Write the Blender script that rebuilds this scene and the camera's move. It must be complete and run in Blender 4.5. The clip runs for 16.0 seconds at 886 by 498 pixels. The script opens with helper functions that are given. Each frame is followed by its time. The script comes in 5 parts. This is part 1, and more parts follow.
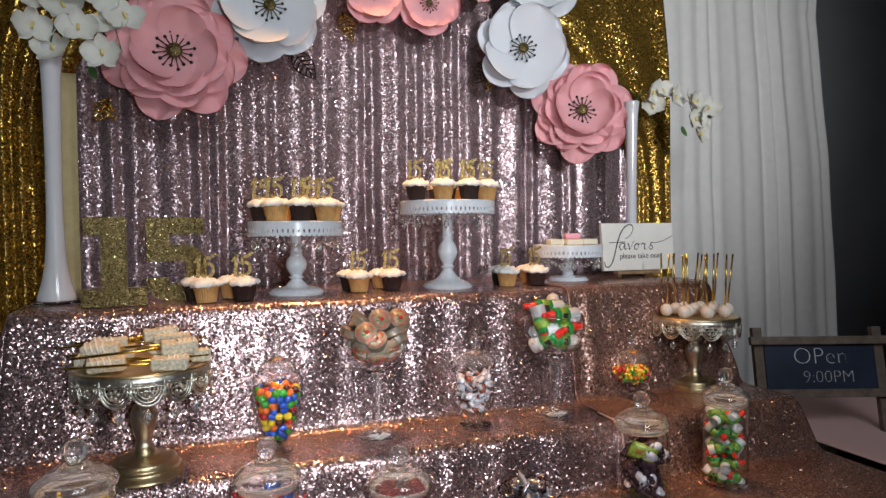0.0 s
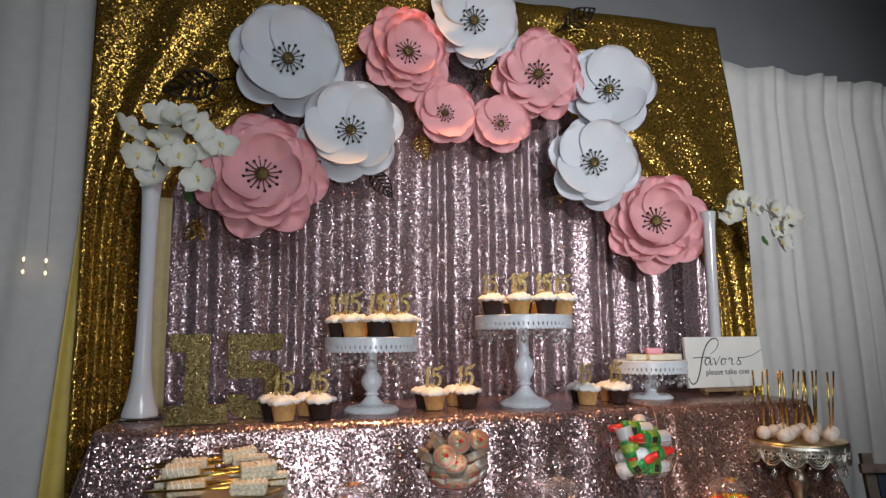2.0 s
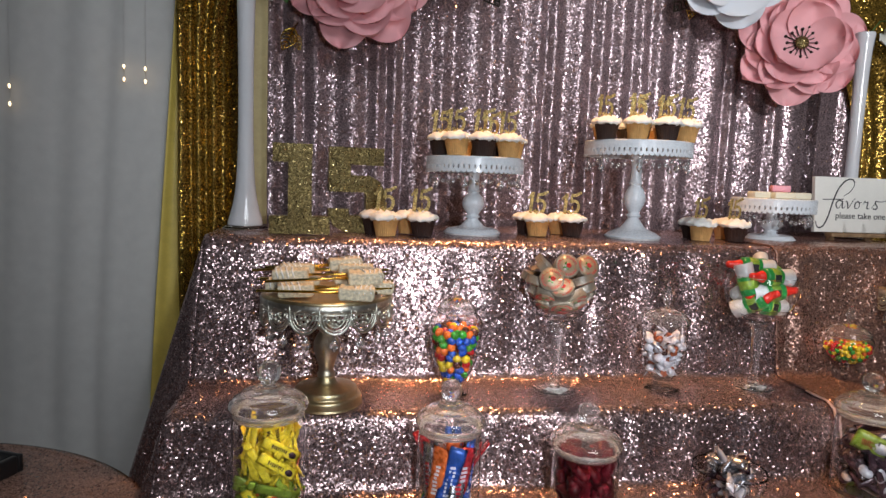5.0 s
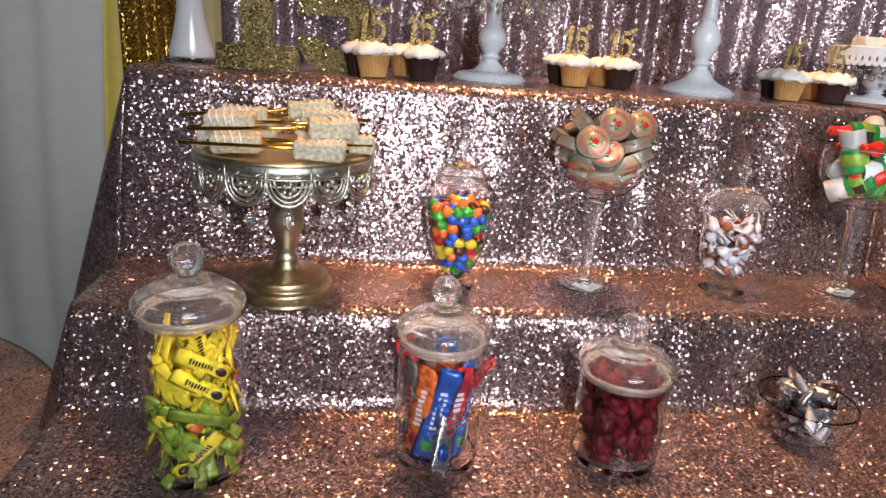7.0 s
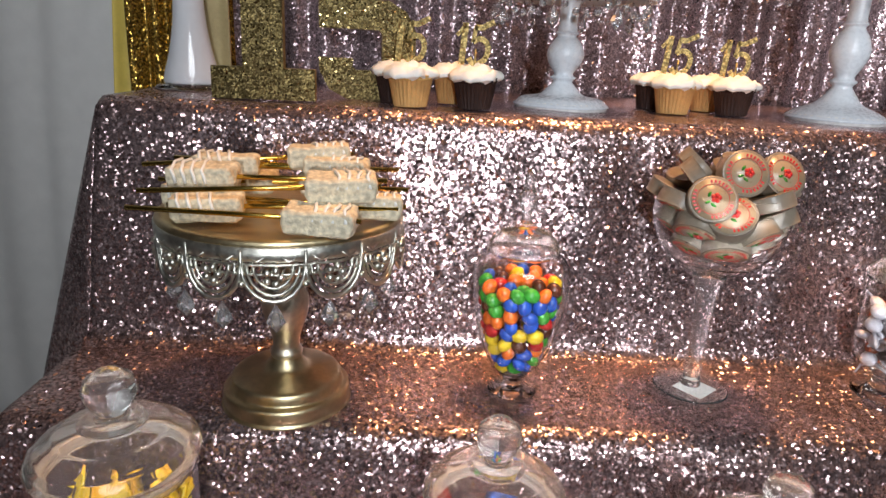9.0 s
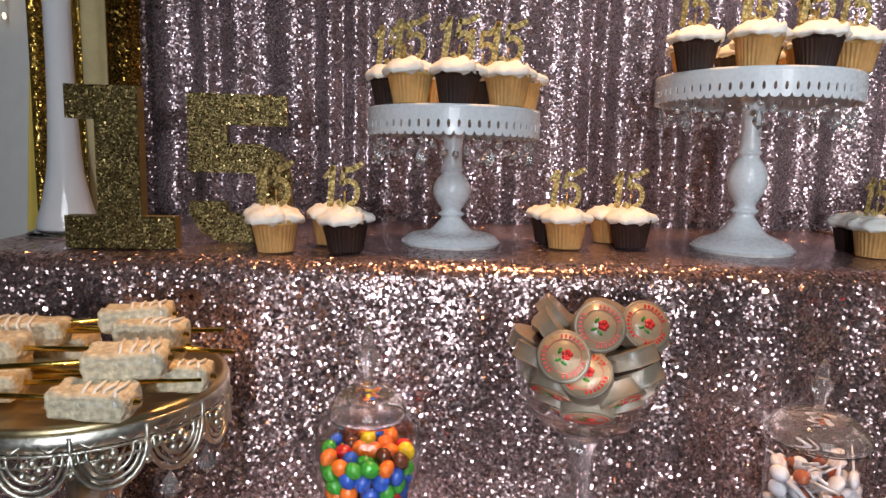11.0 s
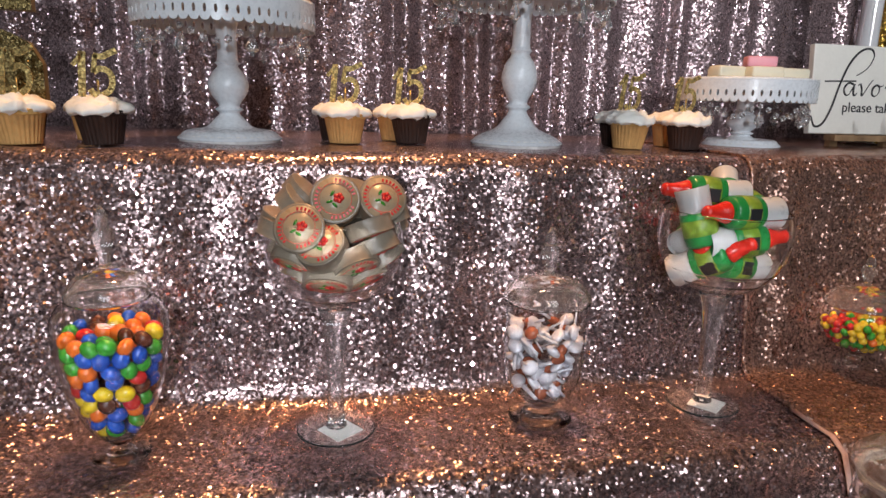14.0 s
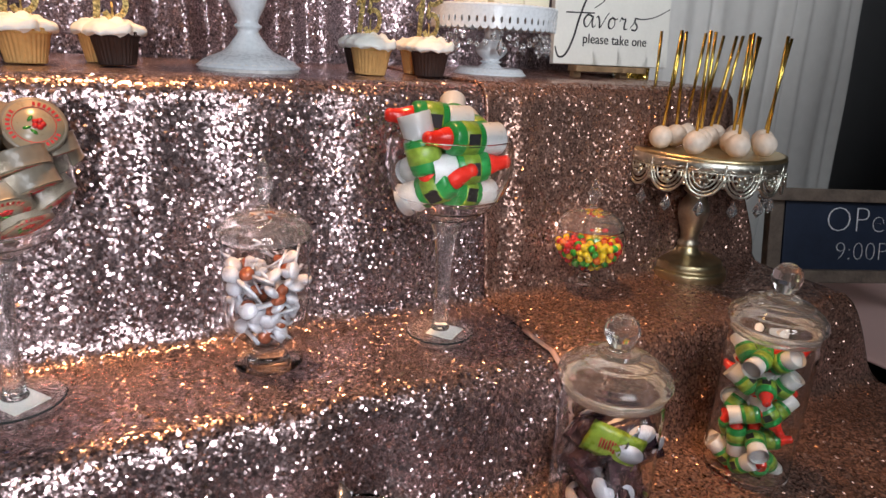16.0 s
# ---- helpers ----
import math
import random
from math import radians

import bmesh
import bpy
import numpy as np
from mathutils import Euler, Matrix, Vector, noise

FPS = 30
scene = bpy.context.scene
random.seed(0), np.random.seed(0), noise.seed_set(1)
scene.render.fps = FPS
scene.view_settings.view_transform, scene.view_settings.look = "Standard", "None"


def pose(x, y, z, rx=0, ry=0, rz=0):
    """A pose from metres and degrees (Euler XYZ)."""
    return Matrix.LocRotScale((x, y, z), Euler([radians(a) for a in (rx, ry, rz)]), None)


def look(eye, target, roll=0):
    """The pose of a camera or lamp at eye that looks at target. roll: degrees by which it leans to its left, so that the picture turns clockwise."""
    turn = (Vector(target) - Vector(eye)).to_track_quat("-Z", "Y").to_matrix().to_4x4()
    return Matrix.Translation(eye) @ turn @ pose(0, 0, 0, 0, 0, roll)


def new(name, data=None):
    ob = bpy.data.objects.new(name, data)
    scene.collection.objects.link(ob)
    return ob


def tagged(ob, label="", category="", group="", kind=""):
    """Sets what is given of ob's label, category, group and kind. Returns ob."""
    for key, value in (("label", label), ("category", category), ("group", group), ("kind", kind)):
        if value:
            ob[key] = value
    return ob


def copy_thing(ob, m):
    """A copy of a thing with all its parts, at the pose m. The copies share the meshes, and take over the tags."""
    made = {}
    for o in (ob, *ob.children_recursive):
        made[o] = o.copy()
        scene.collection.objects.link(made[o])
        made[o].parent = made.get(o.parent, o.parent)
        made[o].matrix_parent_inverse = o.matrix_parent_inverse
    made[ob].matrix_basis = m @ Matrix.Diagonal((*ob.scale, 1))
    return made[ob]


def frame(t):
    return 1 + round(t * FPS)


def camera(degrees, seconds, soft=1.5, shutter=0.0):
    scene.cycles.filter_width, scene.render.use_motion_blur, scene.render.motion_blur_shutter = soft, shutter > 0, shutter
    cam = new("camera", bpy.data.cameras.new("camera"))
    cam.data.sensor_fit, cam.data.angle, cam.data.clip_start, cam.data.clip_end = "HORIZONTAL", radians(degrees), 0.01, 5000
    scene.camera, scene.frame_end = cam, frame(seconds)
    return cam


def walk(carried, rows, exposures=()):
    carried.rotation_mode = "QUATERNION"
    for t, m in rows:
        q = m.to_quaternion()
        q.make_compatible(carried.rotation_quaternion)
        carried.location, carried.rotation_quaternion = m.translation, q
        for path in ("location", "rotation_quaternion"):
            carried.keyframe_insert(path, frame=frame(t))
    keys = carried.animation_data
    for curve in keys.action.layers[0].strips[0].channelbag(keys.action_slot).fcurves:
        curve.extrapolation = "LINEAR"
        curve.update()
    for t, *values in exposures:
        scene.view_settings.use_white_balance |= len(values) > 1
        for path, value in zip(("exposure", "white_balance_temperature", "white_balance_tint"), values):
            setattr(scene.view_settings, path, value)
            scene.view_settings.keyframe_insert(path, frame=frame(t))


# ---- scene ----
cam = camera(68.9, 16.0)
PATH = [
    (0, (-0.018, 0.01, 1.308), (0.688, 1.88, 1.245), -0.5),
    (0.5, (-0.024, 0.013, 1.316), (0.662, 1.892, 1.334), -0.5),
    (1, (-0.03, 0.02, 1.319), (0.608, 1.912, 1.422), -0.4),
    (1.5, (-0.038, 0.029, 1.327), (0.524, 1.94, 1.508), -0.2),
    (2, (-0.051, 0.035, 1.332), (0.477, 1.946, 1.596), -0.5),
    (2.5, (-0.06, 0.039, 1.335), (0.401, 1.959, 1.65), -0.4),
    (3, (-0.071, 0.044, 1.323), (0.311, 1.988, 1.594), 0.1),
    (3.5, (-0.077, 0.053, 1.313), (0.261, 2.016, 1.486), 1.2),
    (4, (-0.069, 0.061, 1.299), (0.238, 2.037, 1.348), 1.4),
    (4.5, (-0.063, 0.068, 1.285), (0.223, 2.046, 1.209), 1.9),
    (5, (-0.089, 0.134, 1.276), (0.211, 2.1, 1.062), 2.1),
    (5.2, (-0.106, 0.167, 1.272), (0.223, 2.124, 1.022), 2.2),
    (7.3, (0.011, 0.462, 1.206), (0.24, 2.334, 0.542), 4.1),
    (7.5, (0.027, 0.482, 1.201), (0.206, 2.349, 0.506), 3.1),
    (8, (0.032, 0.549, 1.202), (0.139, 2.397, 0.447), 2.4),
    (8.5, (0.015, 0.632, 1.209), (0.072, 2.508, 0.519), 2.7),
    (9, (0.017, 0.684, 1.223), (0.082, 2.593, 0.631), 3.0),
    (9.2, (0.016, 0.696, 1.228), (0.093, 2.617, 0.678), 2.6),
    (11.3, (0.21, 0.745, 1.269), (0.241, 2.727, 1.009), 1.4),
    (11.5, (0.228, 0.74, 1.27), (0.303, 2.722, 1.018), 1.5),
    (12, (0.27, 0.735, 1.266), (0.446, 2.713, 1.034), 1.2),
    (12.5, (0.291, 0.728, 1.26), (0.554, 2.697, 1.03), 1.1),
    (13, (0.301, 0.72, 1.244), (0.636, 2.67, 0.952), 1.8),
    (13.5, (0.303, 0.71, 1.225), (0.673, 2.64, 0.851), 1.3),
    (14, (0.308, 0.701, 1.215), (0.702, 2.609, 0.761), 1.7),
    (14.5, (0.324, 0.691, 1.203), (0.761, 2.573, 0.685), 1.8),
    (15, (0.349, 0.691, 1.199), (0.986, 2.5, 0.635), 2.5),
    (15.5, (0.374, 0.704, 1.2), (1.167, 2.443, 0.61), 3.6),
    (16, (0.426, 0.707, 1.201), (1.316, 2.391, 0.591), 3.3),
]
KEY, RIGHT, WARM, FILL = 47, 190, 165, 40
walk(cam, [(t, look(eye, target, roll)) for t, eye, target, roll in PATH], [(0, -0.16), (3, -0.33), (5, -0.16), (7.5, 0.26), (9.2, 0.18), (11.3, -0.18), (13, -0.24), (15, -0.08), (16, 0.06)])

# ---- world, lamps ----
world = bpy.data.worlds.new("world")
world.use_nodes = True
scene.world = world
world.node_tree.nodes["Background"].inputs[0].default_value = (0.5, 0.52, 0.6, 1)
world.node_tree.nodes["Background"].inputs[1].default_value = 0.02


def lamp(name, kind, eye, target, watts, size, colour, cone=None):
    data = bpy.data.lights.new(name, kind)
    data.energy, data.color = watts, colour
    if kind == "AREA":
        data.shape, data.size = "DISK", size
    else:
        data.shadow_soft_size = size
    if kind == "SPOT":
        data.spot_size, data.spot_blend = radians(cone), 1.0
    ob = new(name, data)
    ob.matrix_world = look(eye, target)
    return ob


lamp("lamp_key", "SPOT", (0.12, -0.3, 1.32), (0.31, 1.7, 1.40), KEY, 0.03, (0.86, 0.92, 1.0), 70)
lamp("lamp_right", "SPOT", (0.9, -1.2, 1.8), (1.3, 1.85, 2.08), RIGHT, 0.04, (0.95, 0.96, 1.0), 52)
lamp("lamp_warm", "SPOT", (0.42, 1.64, 2.78), (0.44, 1.27, 0.86), WARM, 0.10, (1.0, 0.50, 0.20), 60)
# unseen soft lamp added as ambient fill, for the hall's general light
lamp("lamp_room", "AREA", (0.4, -0.8, 2.7), (0.3, 0.7, 1.1), FILL, 1.4, (0.88, 0.94, 1.0))

# ---- materials ----


def base(name):
    m = bpy.data.materials.new(name)
    m.use_nodes = True
    return m, m.node_tree.nodes, m.node_tree.links, m.node_tree.nodes["Principled BSDF"]


def surf(name, col, rough=0.5, metal=0.0, var=0.15, scale=30.0, bump=0.0, bscale=200.0, spec=0.5, sss=0.0, rand=0.0, coat=0.0):
    """A surface with colour variation at two scales, uneven gloss and fine relief."""
    m, n, l, p = base(name)
    co = n.new("ShaderNodeTexCoord")
    big, fine = n.new("ShaderNodeTexNoise"), n.new("ShaderNodeTexNoise")
    big.inputs["Scale"].default_value, fine.inputs["Scale"].default_value = scale, bscale
    big.inputs["Detail"].default_value = fine.inputs["Detail"].default_value = 4
    l.new(co.outputs["Object"], big.inputs["Vector"])
    l.new(co.outputs["Object"], fine.inputs["Vector"])
    mix = n.new("ShaderNodeMath")
    mix.operation = "MULTIPLY_ADD"
    l.new(fine.outputs["Fac"], mix.inputs[0])
    mix.inputs[1].default_value = 0.5
    l.new(big.outputs["Fac"], mix.inputs[2])
    rng = n.new("ShaderNodeMapRange")
    rng.inputs["From Min"].default_value, rng.inputs["From Max"].default_value = 0.45, 1.05
    rng.inputs["To Min"].default_value, rng.inputs["To Max"].default_value = 1 - var, 1 + var
    l.new(mix.outputs[0], rng.inputs["Value"])
    val = rng.outputs[0]
    if rand:
        info, r2, mul = n.new("ShaderNodeObjectInfo"), n.new("ShaderNodeMapRange"), n.new("ShaderNodeMath")
        r2.inputs["To Min"].default_value, r2.inputs["To Max"].default_value = 1 - rand, 1 + rand
        l.new(info.outputs["Random"], r2.inputs["Value"])
        mul.operation = "MULTIPLY"
        l.new(val, mul.inputs[0])
        l.new(r2.outputs[0], mul.inputs[1])
        val = mul.outputs[0]
    vm = n.new("ShaderNodeVectorMath")
    vm.operation = "SCALE"
    vm.inputs[0].default_value = col[:3]
    l.new(val, vm.inputs["Scale"])
    l.new(vm.outputs[0], p.inputs["Base Color"])
    rr = n.new("ShaderNodeMapRange")
    rr.inputs["To Min"].default_value, rr.inputs["To Max"].default_value = max(0.02, rough - 0.1), min(1, rough + 0.1)
    l.new(fine.outputs["Fac"], rr.inputs["Value"])
    l.new(rr.outputs[0], p.inputs["Roughness"])
    p.inputs["Metallic"].default_value = metal
    p.inputs["Specular IOR Level"].default_value = spec
    p.inputs["Coat Weight"].default_value = coat
    if sss:
        p.inputs["Subsurface Weight"].default_value = sss
        p.inputs["Subsurface Radius"].default_value = (0.01, 0.008, 0.006)
        p.inputs["Subsurface Scale"].default_value = 0.3
    if bump:
        b = n.new("ShaderNodeBump")
        b.inputs["Strength"].default_value, b.inputs["Distance"].default_value = min(1.0, bump), 0.002
        l.new(fine.outputs["Fac"], b.inputs["Height"])
        l.new(b.outputs[0], p.inputs["Normal"])
    return m


def sequins(name, col, cell, tilt, rough, var=0.4, dark=0.5, stretch=(1, 1, 1), power=1.5, share=0.0, big=3.0, metal=0.75, fine=1.0):
    """Cloth sewn with small metal discs, each tilted its own way, over a dull mesh ground."""
    m, n, l, p = base(name)
    co, mp, v, g = (n.new("ShaderNode" + k) for k in ("TexCoord", "Mapping", "TexVoronoi", "NewGeometry"))
    mp.inputs["Scale"].default_value = stretch
    v.inputs["Scale"].default_value = 1 / cell
    l.new(co.outputs["Object"], mp.inputs[0])
    l.new(mp.outputs[0], v.inputs["Vector"])
    # a share of larger one-tilt patches stands in for bloom around the glints
    v2, w2, gt, lt, both, pick, tell = (n.new("ShaderNode" + k) for k in ("TexVoronoi", "TexWhiteNoise", "Math", "Math", "Math", "Mix", "Mix"))
    v2.inputs["Scale"].default_value = 1 / (cell * big)
    l.new(mp.outputs[0], v2.inputs["Vector"])
    l.new(v2.outputs["Position"], w2.inputs["Vector"])
    gt.operation, lt.operation, both.operation = "LESS_THAN", "LESS_THAN", "MULTIPLY"
    l.new(w2.outputs["Value"], gt.inputs[0])
    gt.inputs[1].default_value = share
    l.new(v2.outputs["Distance"], lt.inputs[0])
    lt.inputs[1].default_value = 0.40
    l.new(gt.outputs[0], both.inputs[0])
    l.new(lt.outputs[0], both.inputs[1])
    pick.data_type, tell.data_type = "RGBA", "FLOAT"
    sub, sc, add, nor = (n.new("ShaderNodeVectorMath") for _ in range(4))
    sub.operation, sc.operation, add.operation, nor.operation = "SUBTRACT", "SCALE", "ADD", "NORMALIZE"
    l.new(both.outputs[0], pick.inputs["Factor"])
    l.new(v.outputs["Color"], pick.inputs[6])
    l.new(v2.outputs["Color"], pick.inputs[7])
    l.new(pick.outputs[2], sub.inputs[0])
    sub.inputs[1].default_value = (0.5, 0.5, 0.5)
    l.new(sub.outputs[0], sc.inputs[0])
    wn, pw, ml = n.new("ShaderNodeTexWhiteNoise"), n.new("ShaderNodeMath"), n.new("ShaderNodeMath")
    l.new(v.outputs["Position"], wn.inputs["Vector"])
    pw.operation, ml.operation = "POWER", "MULTIPLY"
    sp2 = n.new("ShaderNodeSeparateColor")
    l.new(w2.outputs["Color"], sp2.inputs[0])
    l.new(both.outputs[0], tell.inputs[0])
    l.new(wn.outputs["Value"], tell.inputs[2])
    l.new(sp2.outputs[1], tell.inputs[3])
    l.new(tell.outputs[0], pw.inputs[0])
    sharp, gloss = n.new("ShaderNodeMapRange"), n.new("ShaderNodeMapRange")
    sharp.inputs["To Min"].default_value, sharp.inputs["To Max"].default_value = fine, power
    gloss.inputs["To Min"].default_value, gloss.inputs["To Max"].default_value = rough * 2, rough
    l.new(both.outputs[0], sharp.inputs["Value"])
    l.new(both.outputs[0], gloss.inputs["Value"])
    l.new(sharp.outputs[0], pw.inputs[1])
    l.new(gloss.outputs[0], p.inputs["Roughness"])
    l.new(pw.outputs[0], ml.inputs[0])
    ml.inputs[1].default_value = tilt * 2
    l.new(ml.outputs[0], sc.inputs["Scale"])
    l.new(g.outputs["Normal"], add.inputs[0])
    l.new(sc.outputs[0], add.inputs[1])
    l.new(add.outputs[0], nor.inputs[0])
    l.new(nor.outputs[0], p.inputs["Normal"])
    # tone: each disc its own, patches of worn nap, and the ground between the discs
    sep, r1, ns, r2, r3 = (n.new("ShaderNode" + k) for k in ("SeparateColor", "MapRange", "TexNoise", "MapRange", "MapRange"))
    l.new(pick.outputs[2], sep.inputs[0])
    r1.inputs["To Min"].default_value, r1.inputs["To Max"].default_value = 1 - var, 1 + var
    l.new(sep.outputs[2], r1.inputs["Value"])
    ns.inputs["Scale"].default_value = 14
    l.new(co.outputs["Object"], ns.inputs["Vector"])
    r2.inputs["To Min"].default_value, r2.inputs["To Max"].default_value = 0.6, 1.35
    l.new(ns.outputs["Fac"], r2.inputs["Value"])
    r3.inputs["From Min"].default_value, r3.inputs["From Max"].default_value = 0.45, 0.75
    r3.inputs["To Min"].default_value, r3.inputs["To Max"].default_value = 1.0, dark
    l.new(v.outputs["Distance"], r3.inputs["Value"])
    a, b, vm = n.new("ShaderNodeMath"), n.new("ShaderNodeMath"), n.new("ShaderNodeVectorMath")
    a.operation = b.operation = "MULTIPLY"
    vm.operation = "SCALE"
    l.new(r1.outputs[0], a.inputs[0])
    l.new(r2.outputs[0], a.inputs[1])
    l.new(a.outputs[0], b.inputs[0])
    l.new(r3.outputs[0], b.inputs[1])
    vm.inputs[0].default_value = col[:3]
    l.new(b.outputs[0], vm.inputs["Scale"])
    l.new(vm.outputs[0], p.inputs["Base Color"])
    p.inputs["Metallic"].default_value = metal
    return m


def glass(name, col=(1, 1, 1), rough=0.01, through_part=1.0):
    m, n, l, p = base(name)
    p.inputs["Base Color"].default_value = (*col, 1)
    p.inputs["Transmission Weight"].default_value = through_part
    p.inputs["Roughness"].default_value = rough
    p.inputs["IOR"].default_value = 1.45
    return m


SEQ_ROSE = sequins("sequin_rose", (0.52, 0.375, 0.375), 0.0027, 0.72, 0.12, power=2.8, share=0.5, fine=1.4, metal=0.84, big=2.7)
SEQ_COPPER = sequins("sequin_copper", (0.42, 0.245, 0.195), 0.0028, 0.8, 0.13, power=1.8, share=0.4, fine=1.0, metal=0.65, big=2.5)
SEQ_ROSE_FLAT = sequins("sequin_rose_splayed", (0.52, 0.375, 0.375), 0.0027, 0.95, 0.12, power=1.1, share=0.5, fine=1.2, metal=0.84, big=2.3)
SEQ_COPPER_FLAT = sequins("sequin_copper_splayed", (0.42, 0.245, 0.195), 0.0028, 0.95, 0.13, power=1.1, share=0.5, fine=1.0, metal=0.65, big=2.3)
SEQ_SIDE = sequins("sequin_peach", (0.50, 0.30, 0.24), 0.0028, 0.8, 0.12, power=1.6, share=0.4, metal=0.35)
SEQ_DRAPE = sequins("sequin_drape", (0.49, 0.365, 0.385), 0.0028, 0.66, 0.11, power=1.6, share=0.55, dark=0.5, metal=0.62)
SEQ_GOLD = sequins("sequin_gold", (0.50, 0.30, 0.055), 0.0034, 0.68, 0.10, dark=0.25, power=1.6, share=0.55, metal=0.76)
GLITTER = sequins("glitter_gold", (0.145, 0.105, 0.036), 0.0013, 0.72, 0.18, power=2.0, share=0.35)
TOPPER = sequins("topper_glitter", (0.66, 0.50, 0.20), 0.0022, 0.6, 0.3, power=1.0)
HEM = surf("hem", (0.5, 0.32, 0.28), 0.7, bump=0.4)
SATIN = surf("satin_gold", (0.80, 0.60, 0.13), 0.5, var=0.1, spec=0.6)
SHEER = surf("white_cloth", (0.74, 0.725, 0.70), 0.75, var=0.05, bump=0.25, bscale=600)
CARD_GOLD = surf("gold_card", (0.22, 0.16, 0.05), 0.5, 0.3, var=0.2)
CREAM = surf("cream_cloth", (0.42, 0.34, 0.17), 0.7, bump=0.3)
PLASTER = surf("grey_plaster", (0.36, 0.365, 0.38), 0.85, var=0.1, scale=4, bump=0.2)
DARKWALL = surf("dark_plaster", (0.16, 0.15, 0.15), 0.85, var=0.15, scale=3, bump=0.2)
CARPET = surf("carpet", (0.06, 0.055, 0.06), 0.95, var=0.3, bump=0.6)
WHITE_METAL = surf("white_enamel", (0.74, 0.78, 0.82), 0.28, var=0.05, scale=20, spec=0.5, coat=0.3)
WORN = surf("worn_edge", (0.8, 0.8, 0.78), 0.5, var=0.25, scale=60)
GOLD_METAL = surf("antique_gold", (0.68, 0.60, 0.47), 0.38, 1.0, var=0.3, scale=40, bump=0.15)
PALE_GOLD = surf("pale_gold", (0.66, 0.54, 0.32), 0.36, 1.0, var=0.2, scale=30, bump=0.1)
GOLD_BRIGHT = surf("gold_foil", (0.75, 0.52, 0.12), 0.22, 1.0, var=0.2, scale=60)
SILVERED = surf("tarnished_silver", (0.68, 0.66, 0.58), 0.36, 1.0, var=0.35, scale=60, bump=0.2)
# white part in crystal, stemware and lids stands in for missing room reflections
CRYSTAL = glass("crystal", (0.97, 0.97, 0.98), 0.01, 0.90)
GLASS = glass("clear_glass")
STEMWARE = glass("pressed_glass", (0.99, 0.99, 0.99), 0.01, 0.982)
LID_GLASS = glass("whitened_lid_glass", (0.98, 0.98, 0.98), 0.015, 0.972)
SEAL = glass("clear_seal", (0.92, 0.92, 0.90), 0.25, 0.85)
VASE = surf("white_glass", (0.64, 0.64, 0.66), 0.12, var=0.03, coat=0.6)
PETAL_W = surf("orchid_white", (0.66, 0.65, 0.58), 0.55, var=0.06, scale=80, sss=0.15)
LIP = surf("orchid_lip", (0.75, 0.6, 0.2), 0.5)
LEAF = surf("green_leaf", (0.05, 0.12, 0.03), 0.45, var=0.3)
PAPER_PINK = surf("paper_pink", (0.80, 0.40, 0.42), 0.8, var=0.06, scale=12, bump=0.15, bscale=500, rand=0.06)
PAPER_WHITE = surf("paper_white", (0.70, 0.72, 0.76), 0.8, var=0.04, scale=12, bump=0.15, bscale=500, rand=0.03)
BLACK_FOIL = surf("dark_foil", (0.02, 0.015, 0.01), 0.35, 0.6, var=0.2)
LINER_Y = surf("gold_liner", (0.62, 0.35, 0.125), 0.6, var=0.2, scale=60, bump=0.2, rand=0.1)
LINER_B = surf("brown_liner", (0.035, 0.018, 0.014), 0.55, var=0.3, scale=60, bump=0.2)
CAKE_Y = surf("vanilla_cake", (0.6, 0.36, 0.12), 0.9, var=0.2, bump=0.8)
CAKE_B = surf("chocolate_cake", (0.03, 0.014, 0.01), 0.9, var=0.3, bump=0.8)
FROST = surf("frosting", (0.86, 0.85, 0.80), 0.55, var=0.05, scale=90, bump=0.35, bscale=160, sss=0.1)
SIGN = surf("painted_board", (0.80, 0.78, 0.72), 0.55, var=0.06, scale=18, bump=0.15)
INK = surf("black_ink", (0.012, 0.012, 0.014), 0.6)
WOOD = surf("raw_wood", (0.30, 0.19, 0.10), 0.65, var=0.3, scale=50, bump=0.4)
GREYWOOD = surf("weathered_wood", (0.16, 0.12, 0.095), 0.8, var=0.4, scale=45, bump=0.6)
SLATE = surf("chalkboard", (0.016, 0.026, 0.055), 0.5, var=0.35, scale=12)
CHALK = surf("chalk", (0.78, 0.79, 0.82), 0.95, var=0.3, scale=200)
KRISPY = surf("puffed_rice", (0.66, 0.58, 0.42), 0.75, var=0.45, scale=180, bump=1.0, bscale=260)
ICING = surf("white_drizzle", (0.85, 0.83, 0.78), 0.4)
POP = surf("white_coating", (0.82, 0.73, 0.64), 0.4, var=0.12, scale=120, bump=0.4, bscale=150, rand=0.05)
SOAP_W = surf("cream_bar", (0.76, 0.73, 0.58), 0.5, var=0.05)
SOAP_P = surf("pink_bar", (0.80, 0.36, 0.44), 0.5, var=0.06)
MAZ = surf("peanut_candy", (0.25, 0.205, 0.155), 0.35, var=0.12, scale=90, bump=0.2, coat=0.4)
MAZ_TOP = surf("printed_wrapper", (0.38, 0.29, 0.185), 0.3, var=0.08, coat=0.4)
RED = surf("red_print", (0.55, 0.02, 0.02), 0.35, var=0.1)
GREEN = surf("green_plastic", (0.015, 0.21, 0.045), 0.3, var=0.12, coat=0.3)
YELLOW = surf("yellow_wrapper", (0.64, 0.50, 0.03), 0.28, var=0.35, scale=70, bump=0.5, bscale=130, rand=0.18, coat=0.4)
LIME = surf("lime_wrapper", (0.17, 0.24, 0.025), 0.28, var=0.35, scale=70, bump=0.5, bscale=130, rand=0.18, coat=0.4)
ORANGEWRAP = surf("orange_wrapper", (0.42, 0.09, 0.02), 0.28, 0.2, var=0.4, scale=60, bump=0.4, bscale=120)
